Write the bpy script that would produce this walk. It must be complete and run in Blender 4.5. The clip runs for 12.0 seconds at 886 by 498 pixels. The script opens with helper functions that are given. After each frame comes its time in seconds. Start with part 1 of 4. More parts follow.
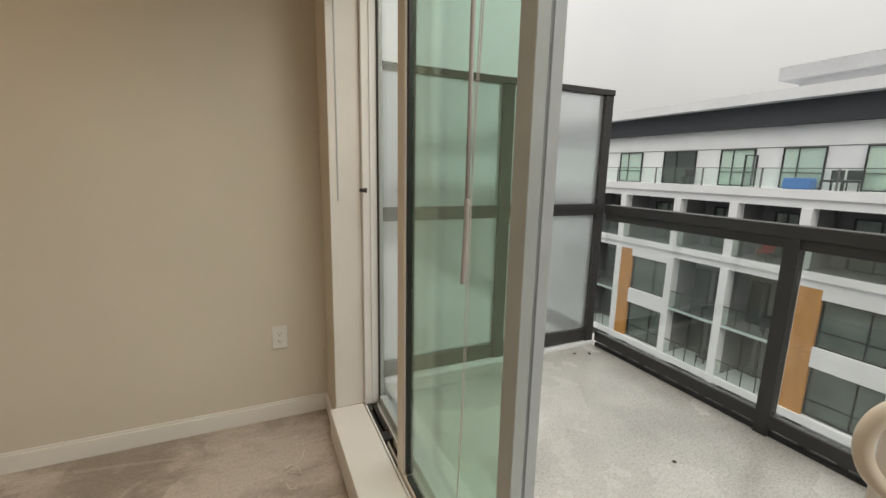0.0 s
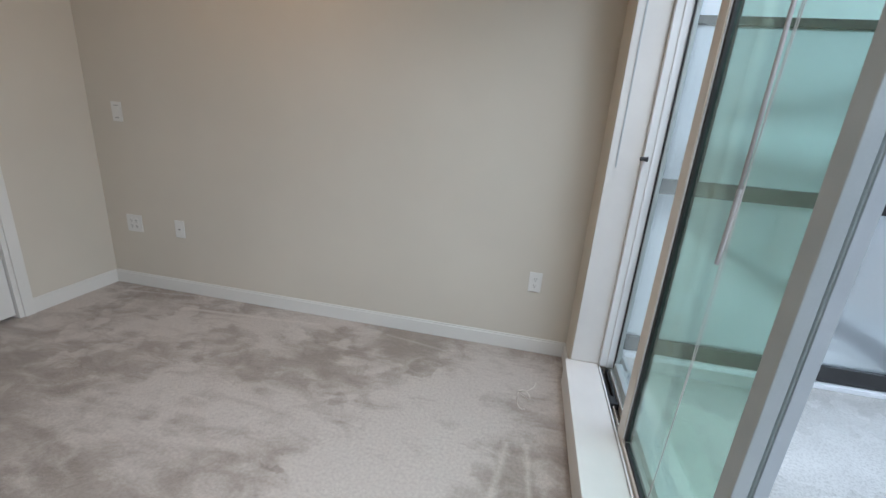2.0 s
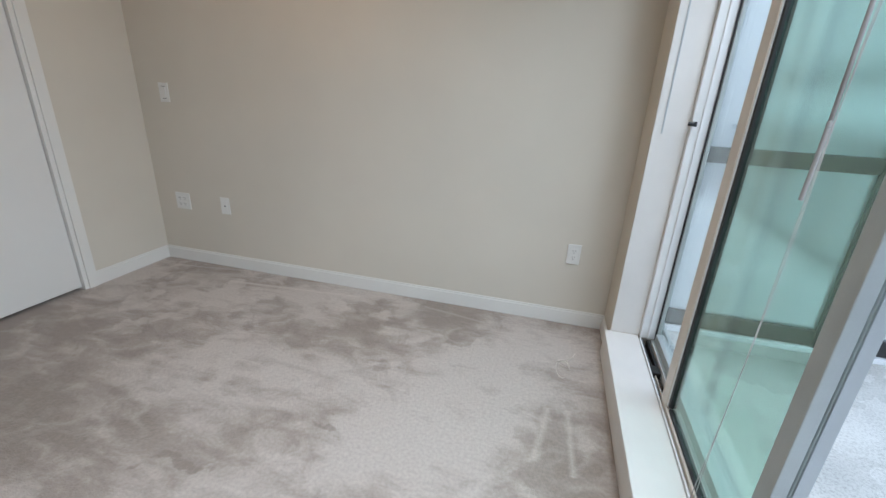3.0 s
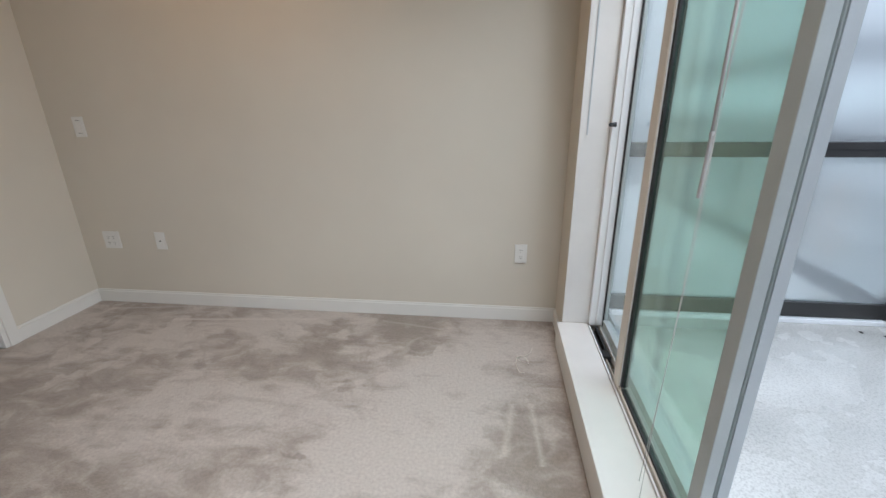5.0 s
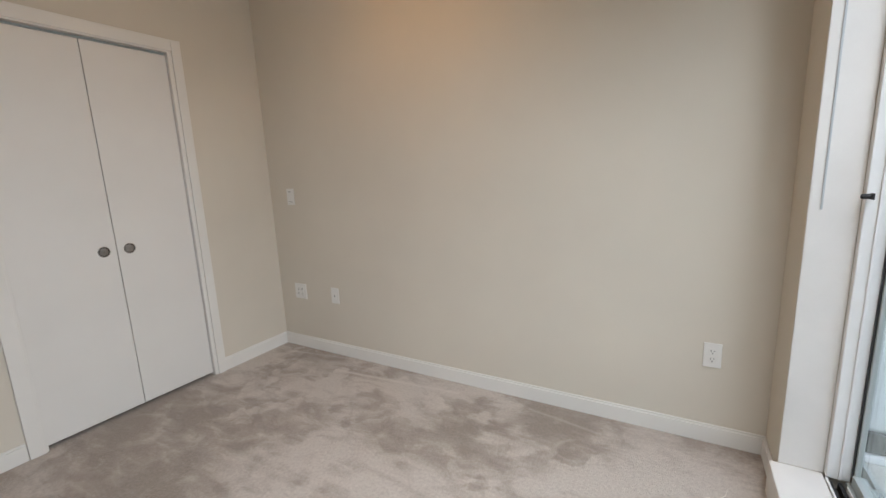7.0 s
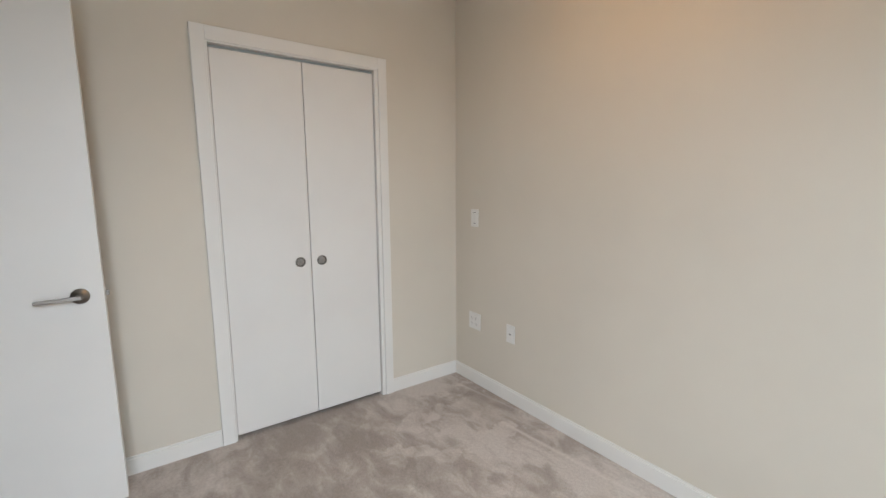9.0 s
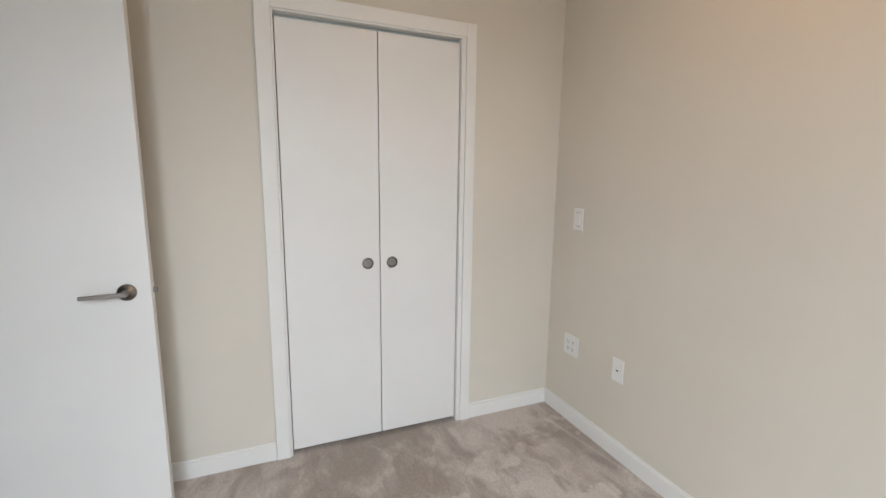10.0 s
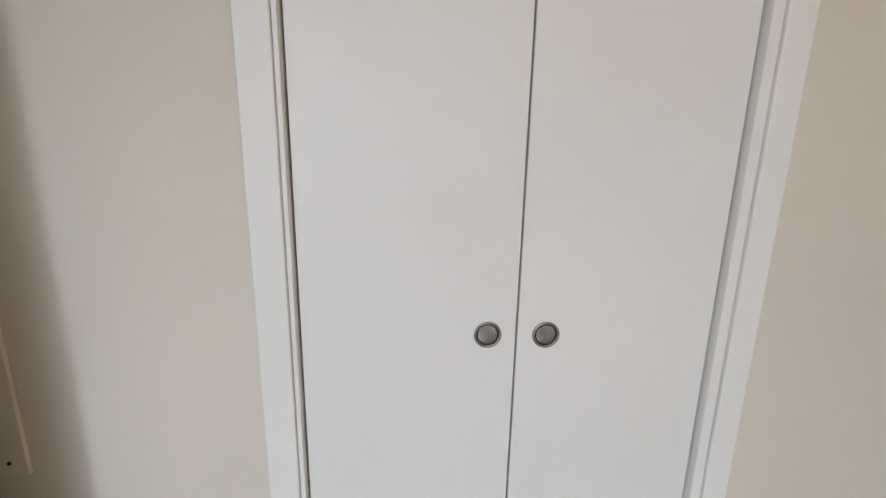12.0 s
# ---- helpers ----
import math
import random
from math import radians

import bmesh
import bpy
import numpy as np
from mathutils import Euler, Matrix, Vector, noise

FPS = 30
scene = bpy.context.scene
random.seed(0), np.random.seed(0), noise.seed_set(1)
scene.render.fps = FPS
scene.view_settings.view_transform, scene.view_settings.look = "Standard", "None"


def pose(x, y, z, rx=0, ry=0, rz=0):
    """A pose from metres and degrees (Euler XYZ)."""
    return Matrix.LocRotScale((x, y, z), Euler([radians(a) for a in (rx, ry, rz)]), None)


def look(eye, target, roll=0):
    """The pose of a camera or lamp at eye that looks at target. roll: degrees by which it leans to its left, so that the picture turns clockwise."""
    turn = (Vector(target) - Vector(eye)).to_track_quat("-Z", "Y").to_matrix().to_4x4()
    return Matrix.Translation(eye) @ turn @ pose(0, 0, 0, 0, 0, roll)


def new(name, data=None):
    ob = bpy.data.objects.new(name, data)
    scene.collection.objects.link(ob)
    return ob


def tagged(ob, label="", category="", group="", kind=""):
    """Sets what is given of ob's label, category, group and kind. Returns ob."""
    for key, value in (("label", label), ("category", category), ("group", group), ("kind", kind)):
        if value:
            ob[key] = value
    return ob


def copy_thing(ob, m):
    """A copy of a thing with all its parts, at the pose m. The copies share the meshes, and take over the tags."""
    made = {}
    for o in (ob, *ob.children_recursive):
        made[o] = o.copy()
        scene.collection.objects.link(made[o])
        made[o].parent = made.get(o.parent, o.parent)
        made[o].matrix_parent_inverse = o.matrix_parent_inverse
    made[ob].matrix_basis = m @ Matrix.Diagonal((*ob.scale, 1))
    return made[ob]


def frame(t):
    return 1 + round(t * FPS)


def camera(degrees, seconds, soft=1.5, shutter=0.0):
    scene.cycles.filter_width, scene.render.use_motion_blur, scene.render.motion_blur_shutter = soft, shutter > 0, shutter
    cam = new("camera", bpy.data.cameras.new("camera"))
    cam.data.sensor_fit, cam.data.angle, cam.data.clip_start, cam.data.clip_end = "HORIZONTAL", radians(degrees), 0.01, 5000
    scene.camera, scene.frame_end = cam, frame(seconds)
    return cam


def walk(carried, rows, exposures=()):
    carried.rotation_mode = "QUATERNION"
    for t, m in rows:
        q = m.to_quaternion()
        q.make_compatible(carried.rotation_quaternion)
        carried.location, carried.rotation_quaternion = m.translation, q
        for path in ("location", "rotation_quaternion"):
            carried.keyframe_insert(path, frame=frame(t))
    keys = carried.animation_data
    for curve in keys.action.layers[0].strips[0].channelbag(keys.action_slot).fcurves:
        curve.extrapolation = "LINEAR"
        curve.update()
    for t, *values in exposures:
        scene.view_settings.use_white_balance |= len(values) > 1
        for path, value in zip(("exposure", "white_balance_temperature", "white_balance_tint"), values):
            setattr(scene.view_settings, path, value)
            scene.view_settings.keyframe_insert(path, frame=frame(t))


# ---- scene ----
cam = camera(93.0, 12.0)
PATH = [
    (0, (2.759, -2.098, 1.251), (3.566, -0.306, 0.88), 1.2),
    (0.5, (2.773, -2.105, 1.249), (3.204, -0.204, 0.803), 3.9),
    (1, (2.764, -2.148, 1.256), (2.835, -0.238, 0.664), 5.6),
    (1.5, (2.732, -2.214, 1.261), (2.527, -0.33, 0.621), 4.8),
    (2, (2.728, -2.235, 1.277), (2.372, -0.364, 0.667), 4.3),
    (2.5, (2.695, -2.299, 1.268), (2.247, -0.466, 0.604), 3.4),
    (3, (2.676, -2.286, 1.234), (2.211, -0.471, 0.534), 2.8),
    (3.5, (2.663, -2.305, 1.226), (2.31, -0.457, 0.548), 3.3),
    (5.5, (2.681, -2.32, 1.271), (2.437, -0.446, 0.615), -1.4),
    (6, (2.659, -2.256, 1.271), (2.181, -0.383, 0.759), -2.8),
    (6.5, (2.729, -2.155, 1.311), (1.991, -0.34, 0.913), -2.8),
    (7, (2.682, -2.119, 1.294), (1.701, -0.415, 0.925), -2.4),
    (9, (2.367, -1.796, 1.33), (0.752, -0.648, 1.055), -0.4),
    (9.5, (2.203, -1.673, 1.336), (0.459, -0.732, 1.061), 0.2),
    (10, (2.02, -1.522, 1.336), (0.191, -0.776, 1.023), 0.7),
    (10.5, (1.72, -1.407, 1.343), (-0.184, -0.898, 1.008), 0.7),
    (11, (1.43, -1.325, 1.311), (-0.496, -0.989, 0.888), 0.7),
    (11.5, (1.104, -1.245, 1.313), (-0.832, -1.027, 0.861), 0.7),
    (12, (0.803, -1.23, 1.297), (-1.148, -1.134, 0.867), 1.1),
]
EXPOSURES = [(0, -1.05, 7450, 10), (0.5, -1.04, 7150, 11), (1, -0.88, 6150, 9), (1.5, -0.77, 5530, 9), (2, -0.71, 5500, 9), (3, -0.55, 5450, 8), (3.5, -0.61, 5420, 7),
             (5.5, -0.64, 5850, 11), (6.5, -0.58, 5700, 8), (7, -0.46, 5900, 11), (9, -0.16, 5700, 9), (9.5, -0.08, 5680, 9), (10, 0.0, 5650, 9), (11, -0.06, 5650, 10), (12, -0.07, 5550, 10)]
walk(cam, [(t, look(eye, target, roll)) for t, eye, target, roll in PATH], EXPOSURES)

# ---- light ----
SKY_STRENGTH = 0.148
world = bpy.data.worlds.new("overcast_sky")
scene.world = world
world.use_nodes = True
wn, wl = world.node_tree.nodes, world.node_tree.links
wn.clear()
w_out = wn.new("ShaderNodeOutputWorld")
w_bg = wn.new("ShaderNodeBackground")
w_sky = wn.new("ShaderNodeTexSky")
w_sky.sky_type = 'NISHITA'
w_sky.sun_disc = False
w_sky.sun_elevation = radians(48)
w_sky.sun_rotation = radians(190)
w_sky.dust_density = 6.0
w_grey = wn.new("ShaderNodeMix")
w_grey.data_type = 'RGBA'
w_grey.inputs[0].default_value = 0.93
w_coord = wn.new("ShaderNodeTexCoord")
w_cloud = wn.new("ShaderNodeTexNoise")
w_cloud.inputs["Scale"].default_value = 2.2
w_cloud.inputs["Detail"].default_value = 17.0
w_ramp = wn.new("ShaderNodeValToRGB")
w_ramp.color_ramp.elements[0].position, w_ramp.color_ramp.elements[1].position = 0.3, 0.75
w_ramp.color_ramp.elements[0].color = (5.8, 6.15, 6.65, 1)
w_ramp.color_ramp.elements[1].color = (6.95, 7.3, 7.75, 1)
wl.new(w_coord.outputs["Generated"], w_cloud.inputs["Vector"])
wl.new(w_cloud.outputs["Fac"], w_ramp.inputs[0])
wl.new(w_sky.outputs[0], w_grey.inputs[6])
wl.new(w_ramp.outputs[0], w_grey.inputs[7])
w_sep, w_max, w_lum, w_mul = (wn.new("ShaderNodeSeparateXYZ"), wn.new("ShaderNodeMath"), wn.new("ShaderNodeMath"), wn.new("ShaderNodeVectorMath"))
w_max.operation, w_max.inputs[1].default_value = 'MAXIMUM', 0.0
w_lum.operation, w_lum.inputs[1].default_value, w_lum.inputs[2].default_value = 'MULTIPLY_ADD', 2.6, 1.0   # an overcast sky is brighter overhead
w_mul.operation = 'SCALE'
wl.new(w_coord.outputs["Generated"], w_sep.inputs[0])
wl.new(w_sep.outputs[2], w_max.inputs[0])
wl.new(w_max.outputs[0], w_lum.inputs[0])
wl.new(w_grey.outputs[2], w_mul.inputs[0])
wl.new(w_lum.outputs[0], w_mul.inputs["Scale"])
wl.new(w_mul.outputs[0], w_bg.inputs[0])
w_bg.inputs[1].default_value = SKY_STRENGTH
wl.new(w_bg.outputs[0], w_out.inputs[0])

sun = new("sun", bpy.data.lights.new("sun", 'SUN'))
sun.data.energy, sun.data.angle, sun.data.color = 1.5, radians(40), (1.0, 0.97, 0.93)
sun.matrix_basis = look((-10, -18, 22), (0, 0, 0))

# daylight that falls in through the open part of the sliding door and the upper glass
gap_light = new("doorway_daylight", bpy.data.lights.new("doorway_daylight", 'AREA'))
gap_light.data.shape, gap_light.data.size, gap_light.data.size_y = 'RECTANGLE', 0.48, 2.0
gap_light.data.energy, gap_light.data.color, gap_light.data.spread = 14.0, (0.985, 0.98, 0.95), radians(120)
gap_light.matrix_basis = look((3.185, -2.345, 1.25), (2.185, -1.945, 0.77))
head_light = new("upper_glass_daylight", bpy.data.lights.new("upper_glass_daylight", 'AREA'))
head_light.data.shape, head_light.data.size, head_light.data.size_y = 'RECTANGLE', 1.75, 0.28
head_light.data.energy, head_light.data.color, head_light.data.spread = 26.0, (0.985, 0.98, 0.95), radians(120)
head_light.matrix_basis = look((3.17, -1.56, 2.21), (2.48, -1.27, 0.91))


# ---- materials ----
def nodes_of(name):
    m = bpy.data.materials.new(name)
    m.use_nodes = True
    return m, m.node_tree.nodes, m.node_tree.links, m.node_tree.nodes["Principled BSDF"]


def grainy(name, color, rough=0.6, metal=0.0, vary=0.06, scale=6.0, fine=180.0, bump=0.05, spec=0.5, stain=None, stretch=(1, 1, 1)):
    """A paint, metal or stone surface: a base colour that drifts slowly, fine grain, and a little relief."""
    m, n, l, p = nodes_of(name)
    tc = n.new("ShaderNodeTexCoord")
    mp = n.new("ShaderNodeMapping")
    mp.inputs["Scale"].default_value = stretch
    l.new(tc.outputs["Object"], mp.inputs["Vector"])
    big, small = n.new("ShaderNodeTexNoise"), n.new("ShaderNodeTexNoise")
    big.inputs["Scale"].default_value, big.inputs["Detail"].default_value = scale, 4
    small.inputs["Scale"].default_value, small.inputs["Detail"].default_value = fine, 3
    l.new(mp.outputs[0], big.inputs["Vector"])
    l.new(mp.outputs[0], small.inputs["Vector"])
    ramp = n.new("ShaderNodeValToRGB")
    other = stain or tuple(c * (1 - 2 * vary) for c in color)
    ramp.color_ramp.elements[0].color = (*other, 1)
    ramp.color_ramp.elements[1].color = (*[min(1, c * (1 + vary)) for c in color], 1)
    ramp.color_ramp.elements[0].position, ramp.color_ramp.elements[1].position = 0.25, 0.7
    mix = n.new("ShaderNodeMix")
    mix.data_type, mix.blend_type = 'RGBA', 'OVERLAY'
    mix.inputs[0].default_value = vary
    l.new(big.outputs["Fac"], ramp.inputs[0])
    l.new(ramp.outputs[0], mix.inputs[6])
    l.new(small.outputs["Fac"], mix.inputs[7])
    l.new(mix.outputs[2], p.inputs["Base Color"])
    p.inputs["Roughness"].default_value, p.inputs["Metallic"].default_value = rough, metal
    p.inputs["Specular IOR Level"].default_value = spec
    rr = n.new("ShaderNodeMapRange")
    rr.inputs[3].default_value, rr.inputs[4].default_value = max(0.03, rough - 0.08), min(1, rough + 0.08)
    l.new(big.outputs["Fac"], rr.inputs[0])
    l.new(rr.outputs[0], p.inputs["Roughness"])
    b = n.new("ShaderNodeBump")
    b.inputs["Strength"].default_value, b.inputs["Distance"].default_value = bump, 0.002
    l.new(small.outputs["Fac"], b.inputs["Height"])
    l.new(b.outputs[0], p.inputs["Normal"])
    return m


def spun_nickel():
    """Nickel turned on a lathe: highlights fan out from the centre."""
    m, n, l, p = nodes_of("spun_nickel")
    tan = n.new("ShaderNodeTangent")
    tan.direction_type, tan.axis = 'RADIAL', 'X'
    p.inputs["Base Color"].default_value = (0.36, 0.34, 0.32, 1)
    p.inputs["Metallic"].default_value, p.inputs["Roughness"].default_value, p.inputs["Anisotropic"].default_value = 1.0, 0.28, 0.9
    grain = n.new("ShaderNodeTexNoise")
    grain.inputs["Scale"].default_value, grain.inputs["Detail"].default_value = 700, 3
    bump = n.new("ShaderNodeBump")
    bump.inputs["Strength"].default_value, bump.inputs["Distance"].default_value = 0.08, 0.0005
    l.new(grain.outputs["Fac"], bump.inputs["Height"])
    l.new(bump.outputs[0], p.inputs["Normal"])
    l.new(tan.outputs[0], p.inputs["Tangent"])
    return m


def pane_glass(name, tint, gloss=0.02):
    """A clear pane: tinted straight transmission with a Fresnel gloss."""
    m, n, l, p = nodes_of(name)
    n.remove(p)
    tr, gl, mix, lw = (n.new("ShaderNodeBsdfTransparent"), n.new("ShaderNodeBsdfGlossy"),
                       n.new("ShaderNodeMixShader"), n.new("ShaderNodeLayerWeight"))
    pw, sc = n.new("ShaderNodeMath"), n.new("ShaderNodeMath")
    pw.operation, pw.inputs[1].default_value = 'POWER', 5.0
    sc.operation, sc.inputs[1].default_value, sc.inputs[2].default_value = 'MULTIPLY_ADD', 0.95, 0.06
    tr.inputs[0].default_value = (*tint, 1)
    gl.inputs[0].default_value = (0.9, 0.95, 0.93, 1)
    gl.inputs["Roughness"].default_value = gloss
    lw.inputs[0].default_value = 0.5
    l.new(lw.outputs["Facing"], pw.inputs[0])
    l.new(pw.outputs[0], sc.inputs[0])
    l.new(sc.outputs[0], mix.inputs[0])
    l.new(tr.outputs[0], mix.inputs[1])
    l.new(gl.outputs[0], mix.inputs[2])
    l.new(mix.outputs[0], n["Material Output"].inputs[0])
    return m


def frosted_glass(name):
    """Etched glass: light comes through scattered, with a satin surface."""
    m, n, l, p = nodes_of(name)
    n.remove(p)
    tl, rf, df, m1, m2 = (n.new("ShaderNodeBsdfTranslucent"), n.new("ShaderNodeBsdfRefraction"),
                          n.new("ShaderNodeBsdfDiffuse"), n.new("ShaderNodeMixShader"), n.new("ShaderNodeMixShader"))
    tl.inputs[0].default_value = (0.92, 0.95, 0.96, 1)
    rf.inputs[0].default_value = (0.96, 0.985, 0.99, 1)
    rf.inputs["Roughness"].default_value, rf.inputs["IOR"].default_value = 0.42, 1.10
    df.inputs[0].default_value = (0.78, 0.80, 0.80, 1)
    m1.inputs[0].default_value = 0.84
    m2.inputs[0].default_value = 0.10
    l.new(tl.outputs[0], m1.inputs[1])
    l.new(rf.outputs[0], m1.inputs[2])
    l.new(m1.outputs[0], m2.inputs[1])
    l.new(df.outputs[0], m2.inputs[2])
    l.new(m2.outputs[0], n["Material Output"].inputs[0])
    return m


STROKE_A, STROKE_B, PARTING = (2.882, 0.133, -1.07, -0.77), (2.815, -0.059, -1.10, -0.76), (-0.276, 0.0986, 0.70, 1.60)

# patches where the nap lies over, and two broad ones painting the dim west and bright window side: x, y, half widths,
# paler (+) or darker (-)
NAP_AND_LIGHT = [(0.79, -0.32, 0.08, 0.11, 0.16), (0.4, -0.6, 0.08, 0.11, 0.12), (0.63, -0.81, 0.07, 0.12, 0.13), (0.25, -0.04, 0.07, 0.05, 0.1), (0.31, -0.32, 0.08, 0.15, -0.1), (0.55, -1.0, 0.8, 0.75, -0.06), (2.25, -1.25, 0.65, 0.6, 0.07), (0.76, -0.61, 0.11, 0.11, 0.09), (1.52, -0.41, 0.11, 0.11, 0.1), (1.98, -0.37, 0.16, 0.11, 0.1), (2.34, -1.04, 0.36, 0.2, 0.07), (1.98, -1.27, 0.23, 0.09, 0.07), (1.18, -0.47, 0.18, 0.11, -0.12), (1.7, -0.23, 0.19, 0.07, -0.1), (2.3, -0.39, 0.06, 0.07, -0.12), (2.02, -0.69, 0.06, 0.07, -0.1), (1.94, -1.16, 0.05, 0.03, -0.12), (1.54, -1.41, 0.07, 0.04, -0.12), (0.21, -0.94, 0.29, 0.1, -0.1), (2.79, -0.9, 0.09, 0.14, -0.07)]


def carpet_material():
    """Cut-pile carpet: trodden nap in pale and dark patches, with painted light falloff, over a fine tuft grain."""
    m, n, l, p = nodes_of("carpet_pile")
    tc = n.new("ShaderNodeTexCoord")
    mp = n.new("ShaderNodeMapping")
    mp.inputs["Rotation"].default_value, mp.inputs["Scale"].default_value = (0, 0, radians(35)), (1.0, 1.5, 1)
    l.new(tc.outputs["Object"], mp.inputs["Vector"])
    nap, drift, sweep_, shift = (n.new("ShaderNodeTexNoise") for _ in range(4))
    nap.inputs["Scale"].default_value, nap.inputs["Detail"].default_value, nap.inputs["Roughness"].default_value = 5.6, 8, 0.60
    nap.inputs["Distortion"].default_value = 0.9
    sweep_.inputs["Scale"].default_value, sweep_.inputs["Detail"].default_value, sweep_.inputs["Distortion"].default_value = 1.5, 5, 0.6
    drift.inputs["Scale"].default_value, drift.inputs["Detail"].default_value = 1.1, 3
    shift.inputs["Scale"].default_value, shift.inputs["Detail"].default_value = 6.5, 6
    l.new(mp.outputs[0], nap.inputs["Vector"])
    l.new(mp.outputs[0], sweep_.inputs["Vector"])
    l.new(tc.outputs["Object"], drift.inputs["Vector"])
    l.new(tc.outputs["Object"], shift.inputs["Vector"])
    both = n.new("ShaderNodeMath")
    both.operation, both.inputs[1].default_value = 'MULTIPLY_ADD', 0.65
    l.new(nap.outputs["Fac"], both.inputs[0])
    l.new(drift.outputs["Fac"], both.inputs[2])
    swept = n.new("ShaderNodeMath")
    swept.operation, swept.inputs[1].default_value = 'MULTIPLY_ADD', 0.50
    l.new(sweep_.outputs["Fac"], swept.inputs[0])
    l.new(both.outputs[0], swept.inputs[2])
    # feathered strokes of the cleaner
    lean, feather, combed = n.new("ShaderNodeMapping"), n.new("ShaderNodeTexNoise"), n.new("ShaderNodeMath")
    lean.inputs["Rotation"].default_value, lean.inputs["Scale"].default_value = (0, 0, radians(-28)), (2.2, 11.0, 1)
    feather.inputs["Scale"].default_value, feather.inputs["Detail"].default_value, feather.inputs["Distortion"].default_value = 1.3, 8, 1.2
    combed.operation, combed.inputs[1].default_value = 'MULTIPLY_ADD', 0.24
    l.new(tc.outputs["Object"], lean.inputs["Vector"])
    l.new(lean.outputs[0], feather.inputs["Vector"])
    l.new(feather.outputs["Fac"], combed.inputs[0])
    l.new(swept.outputs[0], combed.inputs[2])
    # ragged patches
    off, ragged = n.new("ShaderNodeVectorMath"), n.new("ShaderNodeVectorMath")
    off.operation, off.inputs[1].default_value, off.inputs[2].default_value = 'MULTIPLY_ADD', (0.5, 0.5, 0.0), (-0.25, -0.25, 0.0)
    ragged.operation = 'ADD'
    l.new(shift.outputs["Color"], off.inputs[0])
    l.new(tc.outputs["Object"], ragged.inputs[0])
    l.new(off.outputs[0], ragged.inputs[1])
    level = combed.outputs[0]
    for bx, by, rx, ry, amount in NAP_AND_LIGHT:
        place, reach, edge, add = n.new("ShaderNodeVectorMath"), n.new("ShaderNodeVectorMath"), n.new("ShaderNodeMapRange"), n.new("ShaderNodeMath")
        place.operation, place.inputs[1].default_value = 'MULTIPLY_ADD', (1 / rx, 1 / ry, 0)
        place.inputs[2].default_value = (-bx / rx, -by / ry, 0)
        reach.operation = 'LENGTH'
        edge.inputs[1].default_value, edge.inputs[2].default_value, edge.inputs[3].default_value, edge.inputs[4].default_value = (0.35, 1.6, amount, 0.0) if rx > 0.3 else (0.85, 1.2, amount * 1.1, 0.0)
        add.operation = 'ADD'
        l.new(ragged.outputs[0], place.inputs[0])
        l.new(place.outputs[0], reach.inputs[0])
        l.new(reach.outputs["Value"], edge.inputs[0])
        l.new(edge.outputs[0], add.inputs[0])
        l.new(level, add.inputs[1])
        level = add.outputs[0]
    ramp = n.new("ShaderNodeValToRGB")
    e = ramp.color_ramp.elements
    e[0].color, e[1].color = (0.300, 0.250, 0.210, 1), (0.520, 0.460, 0.410, 1)
    for at, tone in ((0.4, (0.372, 0.316, 0.272, 1)), (0.6, (0.418, 0.361, 0.315, 1))):
        e.new(at).color = tone
    spread = n.new("ShaderNodeMapRange")
    spread.inputs[1].default_value, spread.inputs[2].default_value, spread.inputs[3].default_value, spread.inputs[4].default_value = 0.97, 1.43, 0.0, 1.0
    l.new(level, spread.inputs[0])
    for k, el in enumerate(sorted(e, key=lambda q: q.position)):
        el.position = (0.17, 0.43, 0.53, 0.81)[k]
    l.new(spread.outputs[0], ramp.inputs[0])
    def step(op, a, b=None, c=None):
        k = n.new("ShaderNodeMath")
        k.operation = op
        for i, v in enumerate((a, b, c)):
            if isinstance(v, (int, float)):
                k.inputs[i].default_value = v
            elif v is not None:
                l.new(v, k.inputs[i])
        return k.outputs[0]
    # thin pale ridges where the nap parts, along level lines of a slow noise, broken up by another
    line, gate = n.new("ShaderNodeTexNoise"), n.new("ShaderNodeTexNoise")
    line.inputs["Scale"].default_value, line.inputs["Detail"].default_value = 0.95, 3.0
    gate.inputs["Scale"].default_value, gate.inputs["Detail"].default_value = 1.9, 2
    l.new(mp.outputs[0], line.inputs["Vector"])
    l.new(tc.outputs["Object"], gate.inputs["Vector"])
    near = step('MULTIPLY', step('ABSOLUTE', step('SUBTRACT', line.outputs["Fac"], 0.5)), 75.0)
    ridge = step('MULTIPLY', step('MAXIMUM', step('SUBTRACT', 1.0, near), 0.0), step('MINIMUM', step('MAXIMUM', step('MULTIPLY', step('SUBTRACT', gate.outputs["Fac"], 0.50), 7.0), 0.0), 1.0))
    # two strokes left by a cleaner beside the window, and one long parting by the bare wall
    sep = n.new("ShaderNodeSeparateXYZ")
    l.new(tc.outputs["Object"], sep.inputs[0])
    def stroke(along, across, at, slope, width, lo, hi):
        off = step('ABSOLUTE', step('SUBTRACT', step('SUBTRACT', across, at), step('MULTIPLY', along, slope)))
        body = step('MAXIMUM', step('SUBTRACT', 1.0, step('MULTIPLY', off, 1.0 / width)), 0.0)
        return step('MULTIPLY', step('MULTIPLY', body, step('GREATER_THAN', along, lo)), step('LESS_THAN', along, hi))
    X_, Y_ = sep.outputs[0], sep.outputs[1]
    marks = step('ADD', stroke(Y_, X_, STROKE_A[0], STROKE_A[1], 0.022, STROKE_A[2], STROKE_A[3]), stroke(Y_, X_, STROKE_B[0], STROKE_B[1], 0.018, STROKE_B[2], STROKE_B[3]))
